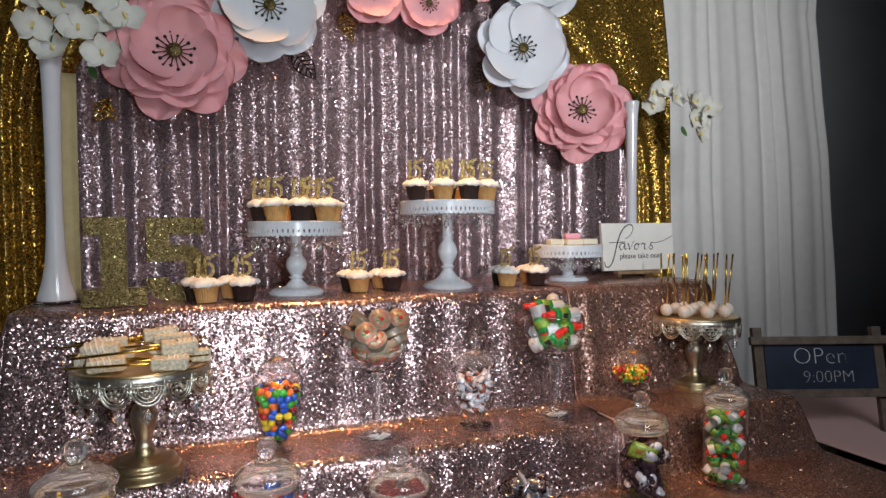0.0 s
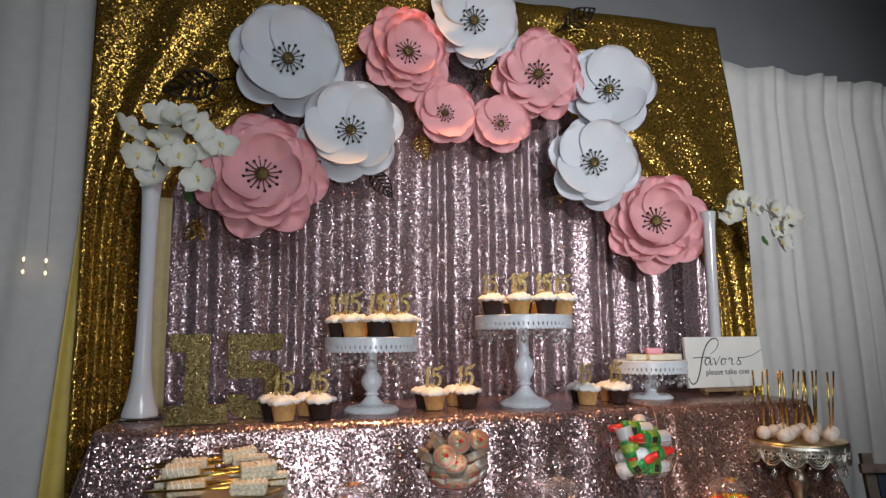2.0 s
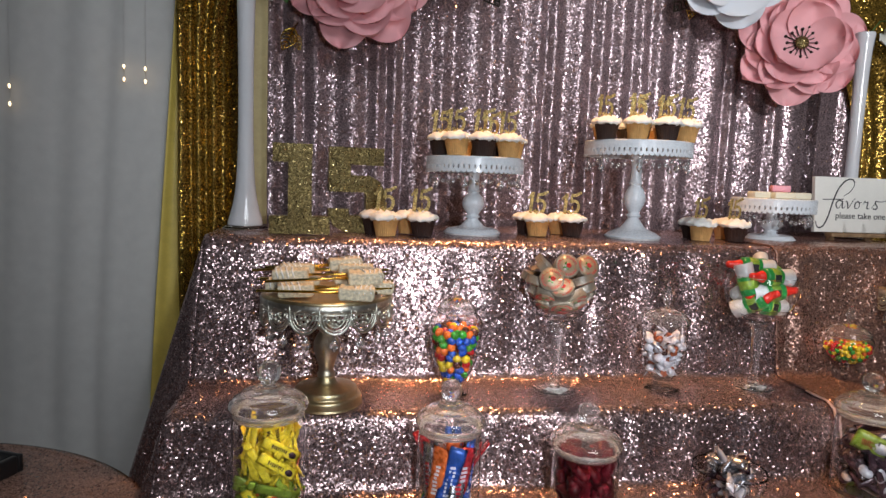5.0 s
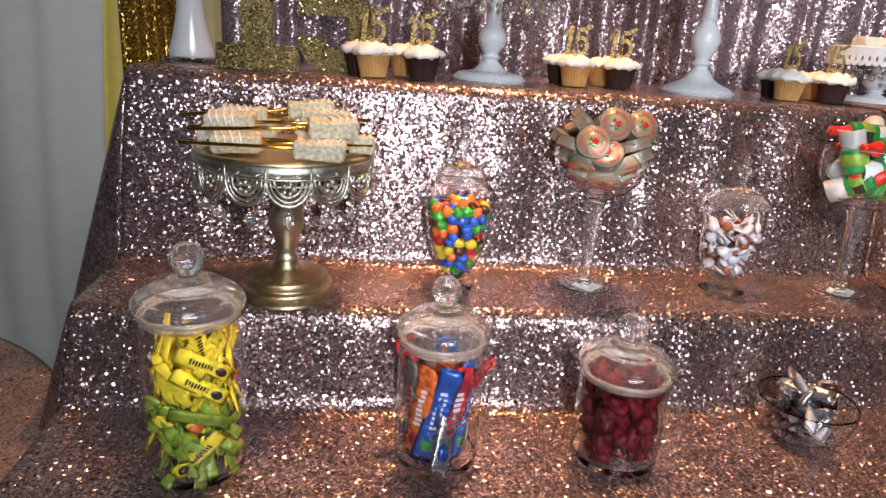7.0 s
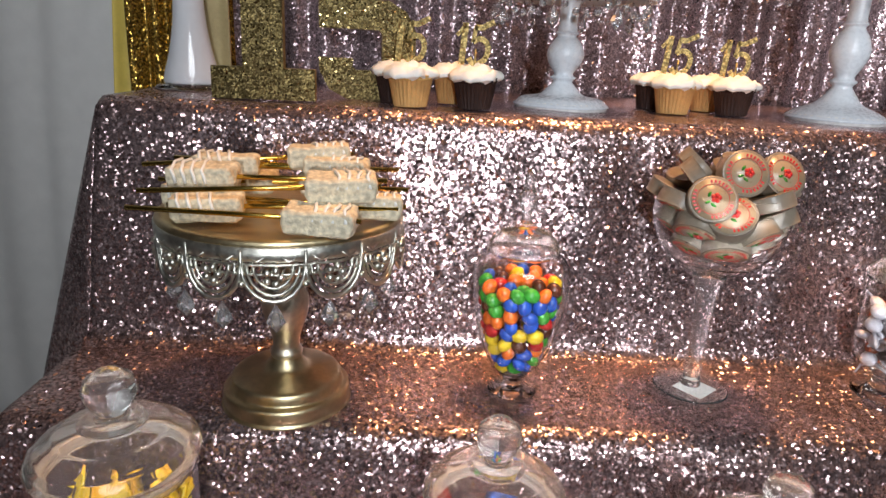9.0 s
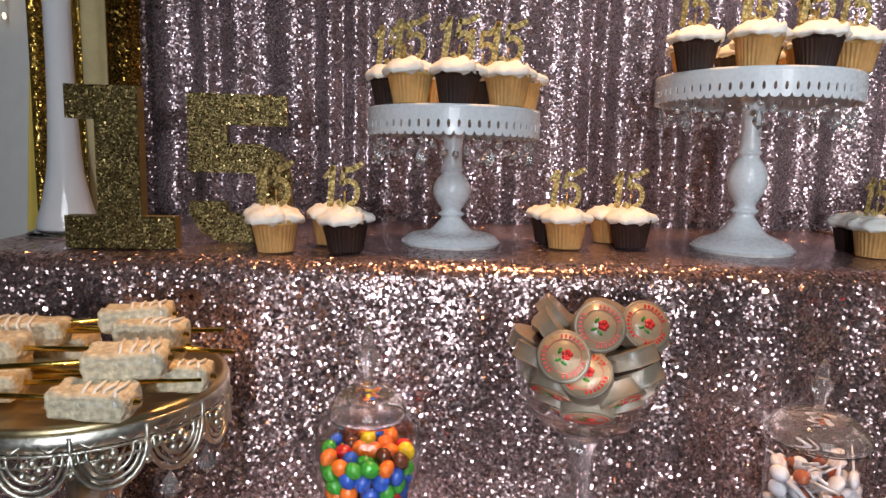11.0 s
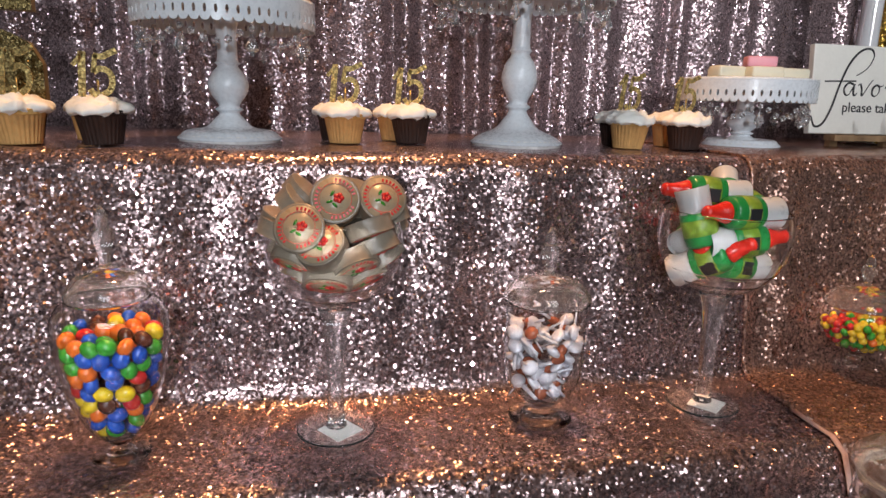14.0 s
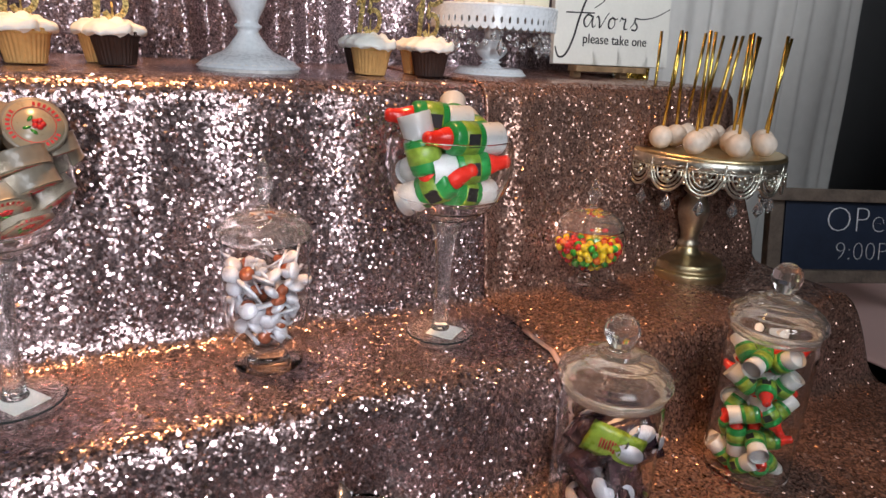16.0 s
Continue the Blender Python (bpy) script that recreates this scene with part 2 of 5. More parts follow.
ORANGE = surf("orange_candy", (0.52, 0.11, 0.015), 0.25, var=0.1, coat=0.5)
BLUE = surf("blue_candy", (0.015, 0.065, 0.34), 0.25, var=0.1, coat=0.5)
C_GREEN = surf("green_candy", (0.03, 0.22, 0.025), 0.25, var=0.1, coat=0.5)
C_RED = surf("red_candy", (0.36, 0.015, 0.015), 0.25, var=0.1, coat=0.5)
C_YELLOW = surf("yellow_candy", (0.52, 0.37, 0.015), 0.25, var=0.1, coat=0.5)
C_BROWN = surf("brown_candy", (0.07, 0.02, 0.01), 0.25, var=0.1, coat=0.5)
AMBER = surf("amber_candy", (0.22, 0.06, 0.03), 0.2, var=0.2, coat=0.5)
PLASTIC_W = surf("white_plastic", (0.54, 0.54, 0.54), 0.3, var=0.04)
PLASTIC_R = surf("red_plastic", (0.62, 0.025, 0.015), 0.25, var=0.06, coat=0.4)
LABEL_Y = surf("yellow_label", (0.17, 0.27, 0.03), 0.35, var=0.4, scale=160)
GUMMY = surf("red_gummy", (0.06, 0.002, 0.005), 0.45, var=0.45, scale=50, bump=0.2, bscale=90, spec=0.12)
SILVER = surf("silver_wrapper", (0.42, 0.42, 0.46), 0.25, 0.8, var=0.4, scale=60, bump=0.5, bscale=120, rand=0.25)
BLUEWRAP = surf("blue_wrapper", (0.02, 0.07, 0.30), 0.25, 0.35, var=0.5, scale=55, bump=0.5, bscale=110, rand=0.25, coat=0.4)
REDWRAP = surf("red_wrapper", (0.34, 0.02, 0.03), 0.25, 0.3, var=0.5, scale=55, bump=0.5, bscale=110, rand=0.25, coat=0.4)
WHITEWRAP = surf("white_wrapper", (0.42, 0.41, 0.45), 0.3, var=0.2, scale=60, bump=0.3, bscale=120, rand=0.1, coat=0.3)
DARKWRAP = surf("dark_wrapper", (0.045, 0.022, 0.03), 0.25, 0.2, var=0.6, scale=60, bump=0.5, bscale=110, rand=0.3, coat=0.4)
TRAY = surf("black_tray", (0.02, 0.02, 0.022), 0.35)
PINKCLOTH = surf("pink_cloth", (0.68, 0.45, 0.42), 0.85, var=0.06, scale=6, bump=0.3)

# ---- mesh helpers ----


def mesh_of(bm, name, smooth=True, outward=True):
    if outward:
        bmesh.ops.recalc_face_normals(bm, faces=bm.faces)
    me = bpy.data.meshes.new(name)
    bm.to_mesh(me)
    bm.free()
    me.polygons.foreach_set("use_smooth", [smooth] * len(me.polygons))
    return me


def part(name, bm, material, parent, label="", m=None, smooth=True):
    """One mesh object under a thing, from a bmesh or from a mesh that alike parts share."""
    me = mesh_of(bm, name, smooth, material not in (GLASS, SEAL, STEMWARE, LID_GLASS)) if isinstance(bm, bmesh.types.BMesh) else bm
    if material and not me.materials:
        me.materials.append(material)
    ob = new(name, me)
    ob.parent = parent
    if m is not None:
        ob.matrix_basis = m
    return tagged(ob, label) if label else ob


def empty(name, m, label, category, group=""):
    ob = new(name)
    ob.empty_display_size = 0.02
    ob.matrix_basis = m
    return tagged(ob, label, category, group)


def solo(name, bm, material, m, label, category, group="", kind="", smooth=True):
    me = mesh_of(bm, name, smooth) if isinstance(bm, bmesh.types.BMesh) else bm
    if material and not me.materials:
        me.materials.append(material)
    ob = new(name, me)
    ob.matrix_basis = m
    return tagged(ob, label, category, group, kind)


def merge(*bms):
    out = bmesh.new()
    for b in bms:
        me = bpy.data.meshes.new("t")
        b.to_mesh(me)
        b.free()
        out.from_mesh(me)
        bpy.data.meshes.remove(me)
    return out


def moved(bm, m):
    bmesh.ops.transform(bm, matrix=m, verts=bm.verts)
    return bm


def box(w, d, h, bevel=0.0, seg=2, m=None):
    """A box that stands on z = 0, its edges rounded."""
    bm = bmesh.new()
    bmesh.ops.create_cube(bm, size=1, matrix=Matrix.Translation((0, 0, h / 2)) @ Matrix.Diagonal((w, d, h, 1)))
    if bevel:
        bmesh.ops.bevel(bm, geom=bm.edges[:], offset=bevel, segments=seg, affect="EDGES", profile=0.5)
    return moved(bm, m) if m is not None else bm


def lathe(profile, seg=32, wobble=None):
    """Turns (radius, height) pairs about z; a closed profile gives a wall with thickness."""
    bm = bmesh.new()
    rings = []
    for i, (r, z) in enumerate(profile):
        if r < 1e-5:
            rings.append([bm.verts.new((0, 0, z))])
        else:
            rings.append([bm.verts.new(((r + (wobble(i, 2 * math.pi * k / seg) if wobble else 0)) * math.cos(2 * math.pi * k / seg),
                                        (r + (wobble(i, 2 * math.pi * k / seg) if wobble else 0)) * math.sin(2 * math.pi * k / seg), z)) for k in range(seg)])
    for a, b in zip(rings, rings[1:]):
        for k in range(seg):
            q = (k + 1) % seg
            if len(a) == 1 and len(b) == 1:
                continue
            if len(a) == 1:
                bm.faces.new((a[0], b[k], b[q]))
            elif len(b) == 1:
                bm.faces.new((a[k], a[q], b[0]))
            else:
                bm.faces.new((a[k], a[q], b[q], b[k]))
    return bm


def smoothed(pts, n=6):
    """A curve through (radius, height) pairs, for turned shapes."""
    out = []
    for i in range(len(pts) - 1):
        p0, p1, p2, p3 = (pts[max(0, min(len(pts) - 1, j))] for j in (i - 1, i, i + 1, i + 2))
        for k in range(n):
            t = k / n
            out.append(tuple(max(0.0, 0.5 * (2 * b + (c - a) * t + (2 * a - 5 * b + 4 * c - d) * t * t + (3 * b - a - 3 * c + d) * t ** 3)) if j == 0 else
                             0.5 * (2 * b + (c - a) * t + (2 * a - 5 * b + 4 * c - d) * t * t + (3 * b - a - 3 * c + d) * t ** 3)
                             for j, (a, b, c, d) in enumerate(zip(p0, p1, p2, p3))))
    return out + [pts[-1]]


def tube(pts, r, seg=8, taper=1.0, flat=1.0):
    """A rod along points, thinning towards its end."""
    bm = bmesh.new()
    rings, n = [], len(pts)
    pts = [Vector(p) for p in pts]
    for i, p in enumerate(pts):
        t = (pts[min(n - 1, i + 1)] - pts[max(0, i - 1)]).normalized()
        q = t.to_track_quat("Z", "Y").to_matrix()
        rr = r * (1 + (taper - 1) * i / max(1, n - 1))
        rings.append([bm.verts.new(p + q @ Vector((rr * math.cos(2 * math.pi * k / seg), flat * rr * math.sin(2 * math.pi * k / seg), 0))) for k in range(seg)])
    for a, b in zip(rings, rings[1:]):
        for k in range(seg):
            bm.faces.new((a[k], a[(k + 1) % seg], b[(k + 1) % seg], b[k]))
    bm.faces.new(rings[0][::-1])
    bm.faces.new(rings[-1])
    return bm


def ball(r, m=None, sub=2, squash=(1, 1, 1)):
    bm = bmesh.new()
    bmesh.ops.create_icosphere(bm, subdivisions=sub, radius=r, matrix=(m or Matrix()) @ Matrix.Diagonal((*squash, 1)))
    return bm


def grid(nu, nv, f):
    """A sheet of nu by nv points, placed by f(u, v)."""
    bm = bmesh.new()
    vs = [[bm.verts.new(f(i / (nu - 1), j / (nv - 1))) for j in range(nv)] for i in range(nu)]
    for i in range(nu - 1):
        for j in range(nv - 1):
            bm.faces.new((vs[i][j], vs[i + 1][j], vs[i + 1][j + 1], vs[i][j + 1]))
    return bm


def thick(ob, t):
    mod = ob.modifiers.new("thickness", "SOLIDIFY")
    mod.thickness, mod.offset = t, 0
    return ob


def dense(profile):
    """Extra rings beside each corner, so that long walls stay straight and clear."""
    out = []
    for (ra, za), (rb, zb) in zip(profile, profile[1:]):
        d = math.hypot(rb - ra, zb - za)
        out.append((ra, za))
        if d > 0.007:
            k = 0.0012 / d
            out += [(ra + (rb - ra) * k, za + (zb - za) * k), (ra + (rb - ra) * (1 - k), za + (zb - za) * (1 - k))]
    return out + [profile[-1]]


def text_mesh(body, size, depth, shear=0.0, thin=0.0):
    cu = bpy.data.curves.new("text", "FONT")
    cu.offset = thin
    cu.body, cu.size, cu.extrude, cu.align_x, cu.align_y, cu.shear = body, size, depth, "CENTER", "CENTER", shear
    cu.resolution_u = 3
    ob = bpy.data.objects.new("text", cu)
    scene.collection.objects.link(ob)
    me = bpy.data.meshes.new_from_object(ob.evaluated_get(bpy.context.evaluated_depsgraph_get()))
    bpy.data.objects.remove(ob)
    return me


def curve2(pts, n=5):
    """Points of a smooth line through (x, z) pairs."""
    out = []
    for i in range(len(pts) - 1):
        q = [pts[max(0, min(len(pts) - 1, j))] for j in (i - 1, i, i + 1, i + 2)]
        for k in range(n):
            t = k / n
            out.append(tuple(0.5 * (2 * b + (c - a) * t + (2 * a - 5 * b + 4 * c - d) * t * t + (3 * b - a - 3 * c + d) * t ** 3) for a, b, c, d in zip(*q)))
    return out + [tuple(pts[-1])]


def ribbon(pts, width, depth, thin=1.0):
    """A flat stroke in the upright plane y = 0; thin narrows the strokes that climb to the right, as a pen does."""
    bm = bmesh.new()
    rows = []
    for i, (x, z) in enumerate(pts):
        a, b = pts[max(0, i - 1)], pts[min(len(pts) - 1, i + 1)]
        d = Vector((b[0] - a[0], b[1] - a[1])).normalized()
        slant = max(0.0, d.x * 0.6 + d.y * 0.8)
        w = width / 2 * (1 + (thin - 1) * slant)
        rows.append([bm.verts.new((x - s * d.y * w, y, z + s * d.x * w)) for s, y in ((1, 0), (-1, 0), (-1, depth), (1, depth))])
    for a, b in zip(rows, rows[1:]):
        for k in range(4):
            bm.faces.new((a[k], a[(k + 1) % 4], b[(k + 1) % 4], b[k]))
    bm.faces.new(rows[0])
    bm.faces.new(rows[-1][::-1])
    return bm


def lerp(pairs, x):
    """Straight lines through (x, value) pairs."""
    if x <= pairs[0][0]:
        return pairs[0][1]
    for (a, p), (b, q) in zip(pairs, pairs[1:]):
        if x <= b:
            return p + (q - p) * (x - a) / (b - a)
    return pairs[-1][1]


def rough_noise(x, y, z=0.0):
    return noise.noise(Vector((x, y, z)))


rnd = random.Random(7)
TOP, MID, LOW = 1.15, 0.865, 0.73

# ---- the room ----
solo("floor", box(6, 6.5, 0.1), CARPET, pose(0.6, 0, -0.1), "dark carpeted floor under the tables", "floor", kind="structure")
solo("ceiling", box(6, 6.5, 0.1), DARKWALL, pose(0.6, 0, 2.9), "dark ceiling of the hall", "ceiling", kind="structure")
solo("wall_north", box(6, 0.12, 2.9), PLASTER, pose(0.6, 2.25, 0), "grey painted wall behind the drapes", "wall", kind="structure")
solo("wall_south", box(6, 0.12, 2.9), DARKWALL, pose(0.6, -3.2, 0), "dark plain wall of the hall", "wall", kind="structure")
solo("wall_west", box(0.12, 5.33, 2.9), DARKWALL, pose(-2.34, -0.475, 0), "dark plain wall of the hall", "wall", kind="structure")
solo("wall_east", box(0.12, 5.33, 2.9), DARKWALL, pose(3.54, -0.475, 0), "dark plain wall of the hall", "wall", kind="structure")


def pleats(x, seed, pitch=0.07):
    """Depth of hanging folds: waves of uneven width."""
    w = x / pitch + 0.9 * rough_noise(x * 3.1, seed) + 0.5 * rough_noise(x * 9, seed + 4)
    return math.sin(2 * math.pi * w) * (0.5 + 0.85 * rough_noise(x * 4.3, seed + 9))


def drape(name, x0, x1, z0, z1, y, amp, pitch, mat, seed, label, nu=160, nv=40, top=None, left=None, right=None, fan=0.0):
    def f(u, v):
        zt = top(u) if top else z1
        z = z0 + (zt - z0) * v
        a, b = (left(z) if left else x0), (right(z) if right else x1)
        x = a + (b - a) * u
        s = x0 + (x1 - x0) * u + fan * (z - z0) * (u - 0.5)
        k = amp * (1 - 0.35 * v) * pleats(s, seed, pitch) + 0.3 * amp * rough_noise(x * 8, z * 3, seed)
        return (x + 0.3 * amp * rough_noise(x * 5, z * 2.5, seed + 3), y + k, z)
    ob = solo(name, grid(nu, nv, f), mat, Matrix(), label, "curtain")
    return thick(ob, 0.003)


drape("sequin_backdrop", -0.45, 1.5, 0.02, 2.3, 1.93, 0.018, 0.07, SEQ_DRAPE, 1.0, "rose gold sequin backdrop curtain hanging in narrow folds", 420, 60)
drape("gold_curtain", -0.53, 1.56, 1.9, 2.42, 2.0, 0.012, 0.09, SEQ_GOLD, 2.0, "gold sequin curtain gathered along the top of the backdrop", 200, 30,
      top=lambda u: 2.43 + 0.02 * math.sin(u * 9))
drape("gold_curtain", -0.52, -0.32, 0.02, 2.42, 1.90, 0.02, 0.055, SEQ_GOLD, 3.0, "gold sequin side curtain hanging beside the backdrop", 120, 60,
      right=lambda z: lerp([(1.6, -0.335), (1.75, -0.30), (1.9, -0.18), (2.05, 0.02), (2.25, 0.35), (2.42, 0.5)], z),
      left=lambda z: -0.517)
drape("gold_curtain", 1.40, 1.57, 0.02, 2.42, 1.90, 0.02, 0.05, SEQ_GOLD, 5.0, "gold sequin side curtain swept back beside the backdrop", 120, 60,
      left=lambda z: lerp([(1.45, 1.42), (1.6, 1.38), (1.75, 1.28), (1.9, 1.1), (2.05, 0.9), (2.25, 0.65), (2.42, 0.55)], z),
      right=lambda z: lerp([(1.2, 1.575), (1.9, 1.56), (2.42, 1.49)], z))
STRIP = [(0.6, -0.615), (0.9, -0.598), (1.33, -0.566), (1.92, -0.525)]
drape("satin_strip", -0.60, -0.50, 0.02, 2.42, 1.96, 0.006, 0.045, SATIN, 6.0, "gold satin edge of the side curtain", 40, 30, left=lambda z: lerp(STRIP, z))
drape("white_curtain", -2.2, -0.572, 0.02, 2.75, 2.03, 0.008, 0.13, SHEER, 7.0, "white sheer drape hanging in wide soft folds", 320, 30, right=lambda z: lerp(STRIP, z) + 0.012)
drape("white_curtain", 1.54, 2.52, 0.02, 2.35, 2.02, 0.020, 0.085, SHEER, 8.0, "white sheer drape beside the gold curtain", 260, 30,
      top=lambda u: 2.36 - 0.02 * u + 0.01 * math.sin(u * 23), right=lambda z: lerp([(0.8, 2.56), (1.6, 2.5), (2.2, 2.41), (2.36, 2.44)], z))

# ---- the stepped candy table and its cloths ----
STEPS = [(1.90, TOP), (1.46, TOP), (1.446, TOP - 0.012), (1.428, 1.0), (1.41, MID + 0.015), (1.398, MID), (1.24, MID), (1.227, MID - 0.012), (1.216, 0.80),
         (1.204, LOW + 0.012), (1.19, LOW), (0.95, LOW), (0.93, LOW - 0.02), (0.90, 0.35), (0.87, 0.004)]
LENS = [0.0]
for (ya, za), (yb, zb) in zip(STEPS, STEPS[1:]):
    LENS.append(LENS[-1] + math.hypot(yb - ya, zb - za))


def step_at(s):
    return lerp(list(zip(LENS, [p[0] for p in STEPS])), s * LENS[-1]), lerp(list(zip(LENS, [p[1] for p in STEPS])), s * LENS[-1])


def cloth_point(x, s, lift=0.0):
    y, z = step_at(s)
    on = min((abs(z - k) for k in (TOP, MID, LOW)))
    w = min(1.0, on / 0.05)
    fold = 0.004 + 0.006 * max(0.0, min(1.0, (x - 0.4) / 0.3))
    y += w * (fold * pleats(x, 11.0, 0.12) + 0.006 * rough_noise(x * 7, z * 6, 2.0)) + 0.02 * max(0, x - 0.9) * (1 if z > 1 else 0) - lift
    return Vector((x, y, z + 0.0025 * rough_noise(x * 9, y * 9, 5.0) * (1 - w) + lift * (1 - w)))


def left_end(s):
    y, z = step_at(s)
    return lerp([(LOW, -0.395), (MID, -0.382), (TOP, -0.363)], z)


def right_end(s):
    y, z = step_at(s)
    return lerp([(LOW, 1.46), (MID, 1.40), (TOP, 1.33)], z)


def skirt(side):
    """The cloth's end, falling from the steps to the floor and flaring outwards."""
    def f(u, v):
        p = cloth_point(left_end(u) if side < 0 else right_end(u), u)
        out = side * (0.30 * (p.z - 0.004) + 0.0) * v
        z = p.z * (1 - v) + 0.004 * v
        yy = p.y + 0.12 * v * (p.y - 1.4)
        return (p.x + out + side * v * 0.015 * math.sin(26 * p.y) * (1 - v * 0.3), yy, z)
    return grid(90, 24, f)


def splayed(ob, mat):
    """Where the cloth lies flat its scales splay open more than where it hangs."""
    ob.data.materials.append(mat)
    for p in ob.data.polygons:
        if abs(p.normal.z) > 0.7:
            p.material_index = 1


def joined(bm):
    bmesh.ops.remove_doubles(bm, verts=bm.verts, dist=0.0008)
    return bm


cloth = solo("tablecloth", joined(merge(grid(160, 150, lambda u, v: cloth_point(left_end(v) + (0.875 - left_end(v)) * u, v)), skirt(-1))), SEQ_ROSE, Matrix(),
             "rose gold sequin tablecloth over the stepped table", "tablecloth")
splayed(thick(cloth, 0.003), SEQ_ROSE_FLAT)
cloth = solo("tablecloth", joined(merge(grid(90, 150, lambda u, v: cloth_point(0.862 + (right_end(v) - 0.862) * u, v, 0.0036)), skirt(1))), SEQ_COPPER, Matrix(),
             "copper sequin tablecloth overlapping at the end of the table", "tablecloth")
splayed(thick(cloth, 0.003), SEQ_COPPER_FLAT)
HEM0 = 41
part("hem", tube([cloth_point(0.862 + 0.004 * math.sin(40 * s / 100), s / 100, 0.0052) for s in range(HEM0, 92)], 0.0042, 6, flat=0.4), HEM, cloth, "folded pink hem")

# ---- things ----


def lace_band(r, h, cells, t=0.0016, hole=0.21):
    """An upright rim with a scalloped lower edge and a hole in every scallop."""
    bm = bmesh.new()

    def at(u, z):
        a = 2 * math.pi * u / cells
        return (r * math.cos(a), r * math.sin(a), z)
    for c in range(cells):
        out = [(c, h), (c + 0.5, h), (c + 1, h), (c + 1, h * 0.5), (c + 1, h * 0.16), (c + 0.82, h * 0.03), (c + 0.5, 0), (c + 0.18, h * 0.03), (c, h * 0.16), (c, h * 0.5)]
        mid = (c + 0.5, h * 0.42)
        o = [bm.verts.new(at(*p)) for p in out]
        i = []
        for p in out:
            a = math.atan2((p[1] - mid[1]) / h, p[0] - mid[0])
            i.append(bm.verts.new(at(mid[0] + hole * math.cos(a) * 0.75, mid[1] + h * hole * 0.75 * math.sin(a))))
        for k in range(len(o)):
            q = (k + 1) % len(o)
            bm.faces.new((o[k], o[q], i[q], i[k]))
    bmesh.ops.remove_doubles(bm, verts=bm.verts, dist=0.0003)
    bmesh.ops.solidify(bm, geom=bm.faces[:], thickness=t)
    return bm


def drop_mesh(size):
    """A cut crystal drop hung below a small bead."""
    return merge(lathe([(0, 0), (0.3 * size, 0.35 * size), (0.22 * size, 0.6 * size), (0, size)], 6),
                 ball(0.16 * size, Matrix.Translation((0, 0, 1.2 * size)), 1), ball(0.13 * size, Matrix.Translation((0, 0, 1.5 * size)), 1))


DROP = mesh_of(drop_mesh(0.027), "drop", False)
BEAD = mesh_of(ball(0.0050, sub=1), "bead", False)


def hang_crystals(thing, r, z, count, swag):
    for k in range(count):
        a = 2 * math.pi * (k + 0.5) / count
        part("crystal_drop", DROP, CRYSTAL, thing, m=pose(r * math.cos(a), r * math.sin(a), z - 0.042))
        if swag:
            for j in range(1, 6):
                b = a + 2 * math.pi / count * j / 6
                part("crystal_bead", BEAD, CRYSTAL, thing, m=pose(r * math.cos(b), r * math.sin(b), z - 0.022 * math.sin(math.pi * j / 6) - 0.004))


def white_stand(x, y, plate_r, top, foot_r, drops, label):
    thing = empty("cake_stand", pose(x, y, TOP), label, "cake stand", "white cake stands")
    h = top - TOP
    prof = [(0.0, 0.004), (foot_r, 0.004), (foot_r, 0.010), (foot_r * 0.86, 0.016), (foot_r * 0.5, 0.024), (0.020, 0.036), (0.013, 0.046), (0.018, 0.052),
            (0.013, 0.058), (0.022, 0.075), (0.0255, 0.09), (0.021, 0.106), (0.013, 0.118), (0.016, 0.123), (0.013, 0.129), (0.0125, 0.16), (0.015, 0.185), (0.016, 0.2)]
    k = (h - 0.012) / 0.2
    part("pedestal", lathe(smoothed([(r, z * k if i > 3 else z) for i, (r, z) in enumerate(prof)], 4), 40), WHITE_METAL, thing)
    part("foot_rim", lathe([(foot_r, 0), (foot_r + 0.002, 0.002), (foot_r + 0.002, 0.008), (foot_r - 0.001, 0.011), (foot_r - 0.004, 0.010), (foot_r - 0.004, 0), (foot_r, 0)], 48), WORN, thing, "chipped white foot edge")
    part("plate", lathe([(0, h - 0.006), (plate_r - 0.001, h - 0.006), (plate_r + 0.0015, h - 0.003), (plate_r + 0.0015, h + 0.001), (plate_r - 0.003, h + 0.002), (plate_r - 0.006, h), (0, h)], 64), WHITE_METAL, thing)
    part("lace_rim", lace_band(plate_r, 0.031, int(plate_r * 2 * math.pi / 0.0118)), WHITE_METAL, thing, "pierced scalloped white rim", Matrix.Translation((0, 0, h - 0.034)), False)
    hang_crystals(thing, plate_r - 0.008, h - 0.03, drops, True)
    return thing


white_stand(0.203, 1.61, 0.111, 1.327, 0.062, 8, "white enamelled cake stand with pierced scalloped rim, holding cupcakes")
white_stand(0.600, 1.613, 0.124, 1.379, 0.062, 8, "taller white cake stand with crystal drops, holding cupcakes")
white_stand(0.986, 1.64, 0.098, 1.257, 0.055, 8, "low white cake stand holding small wax bars")


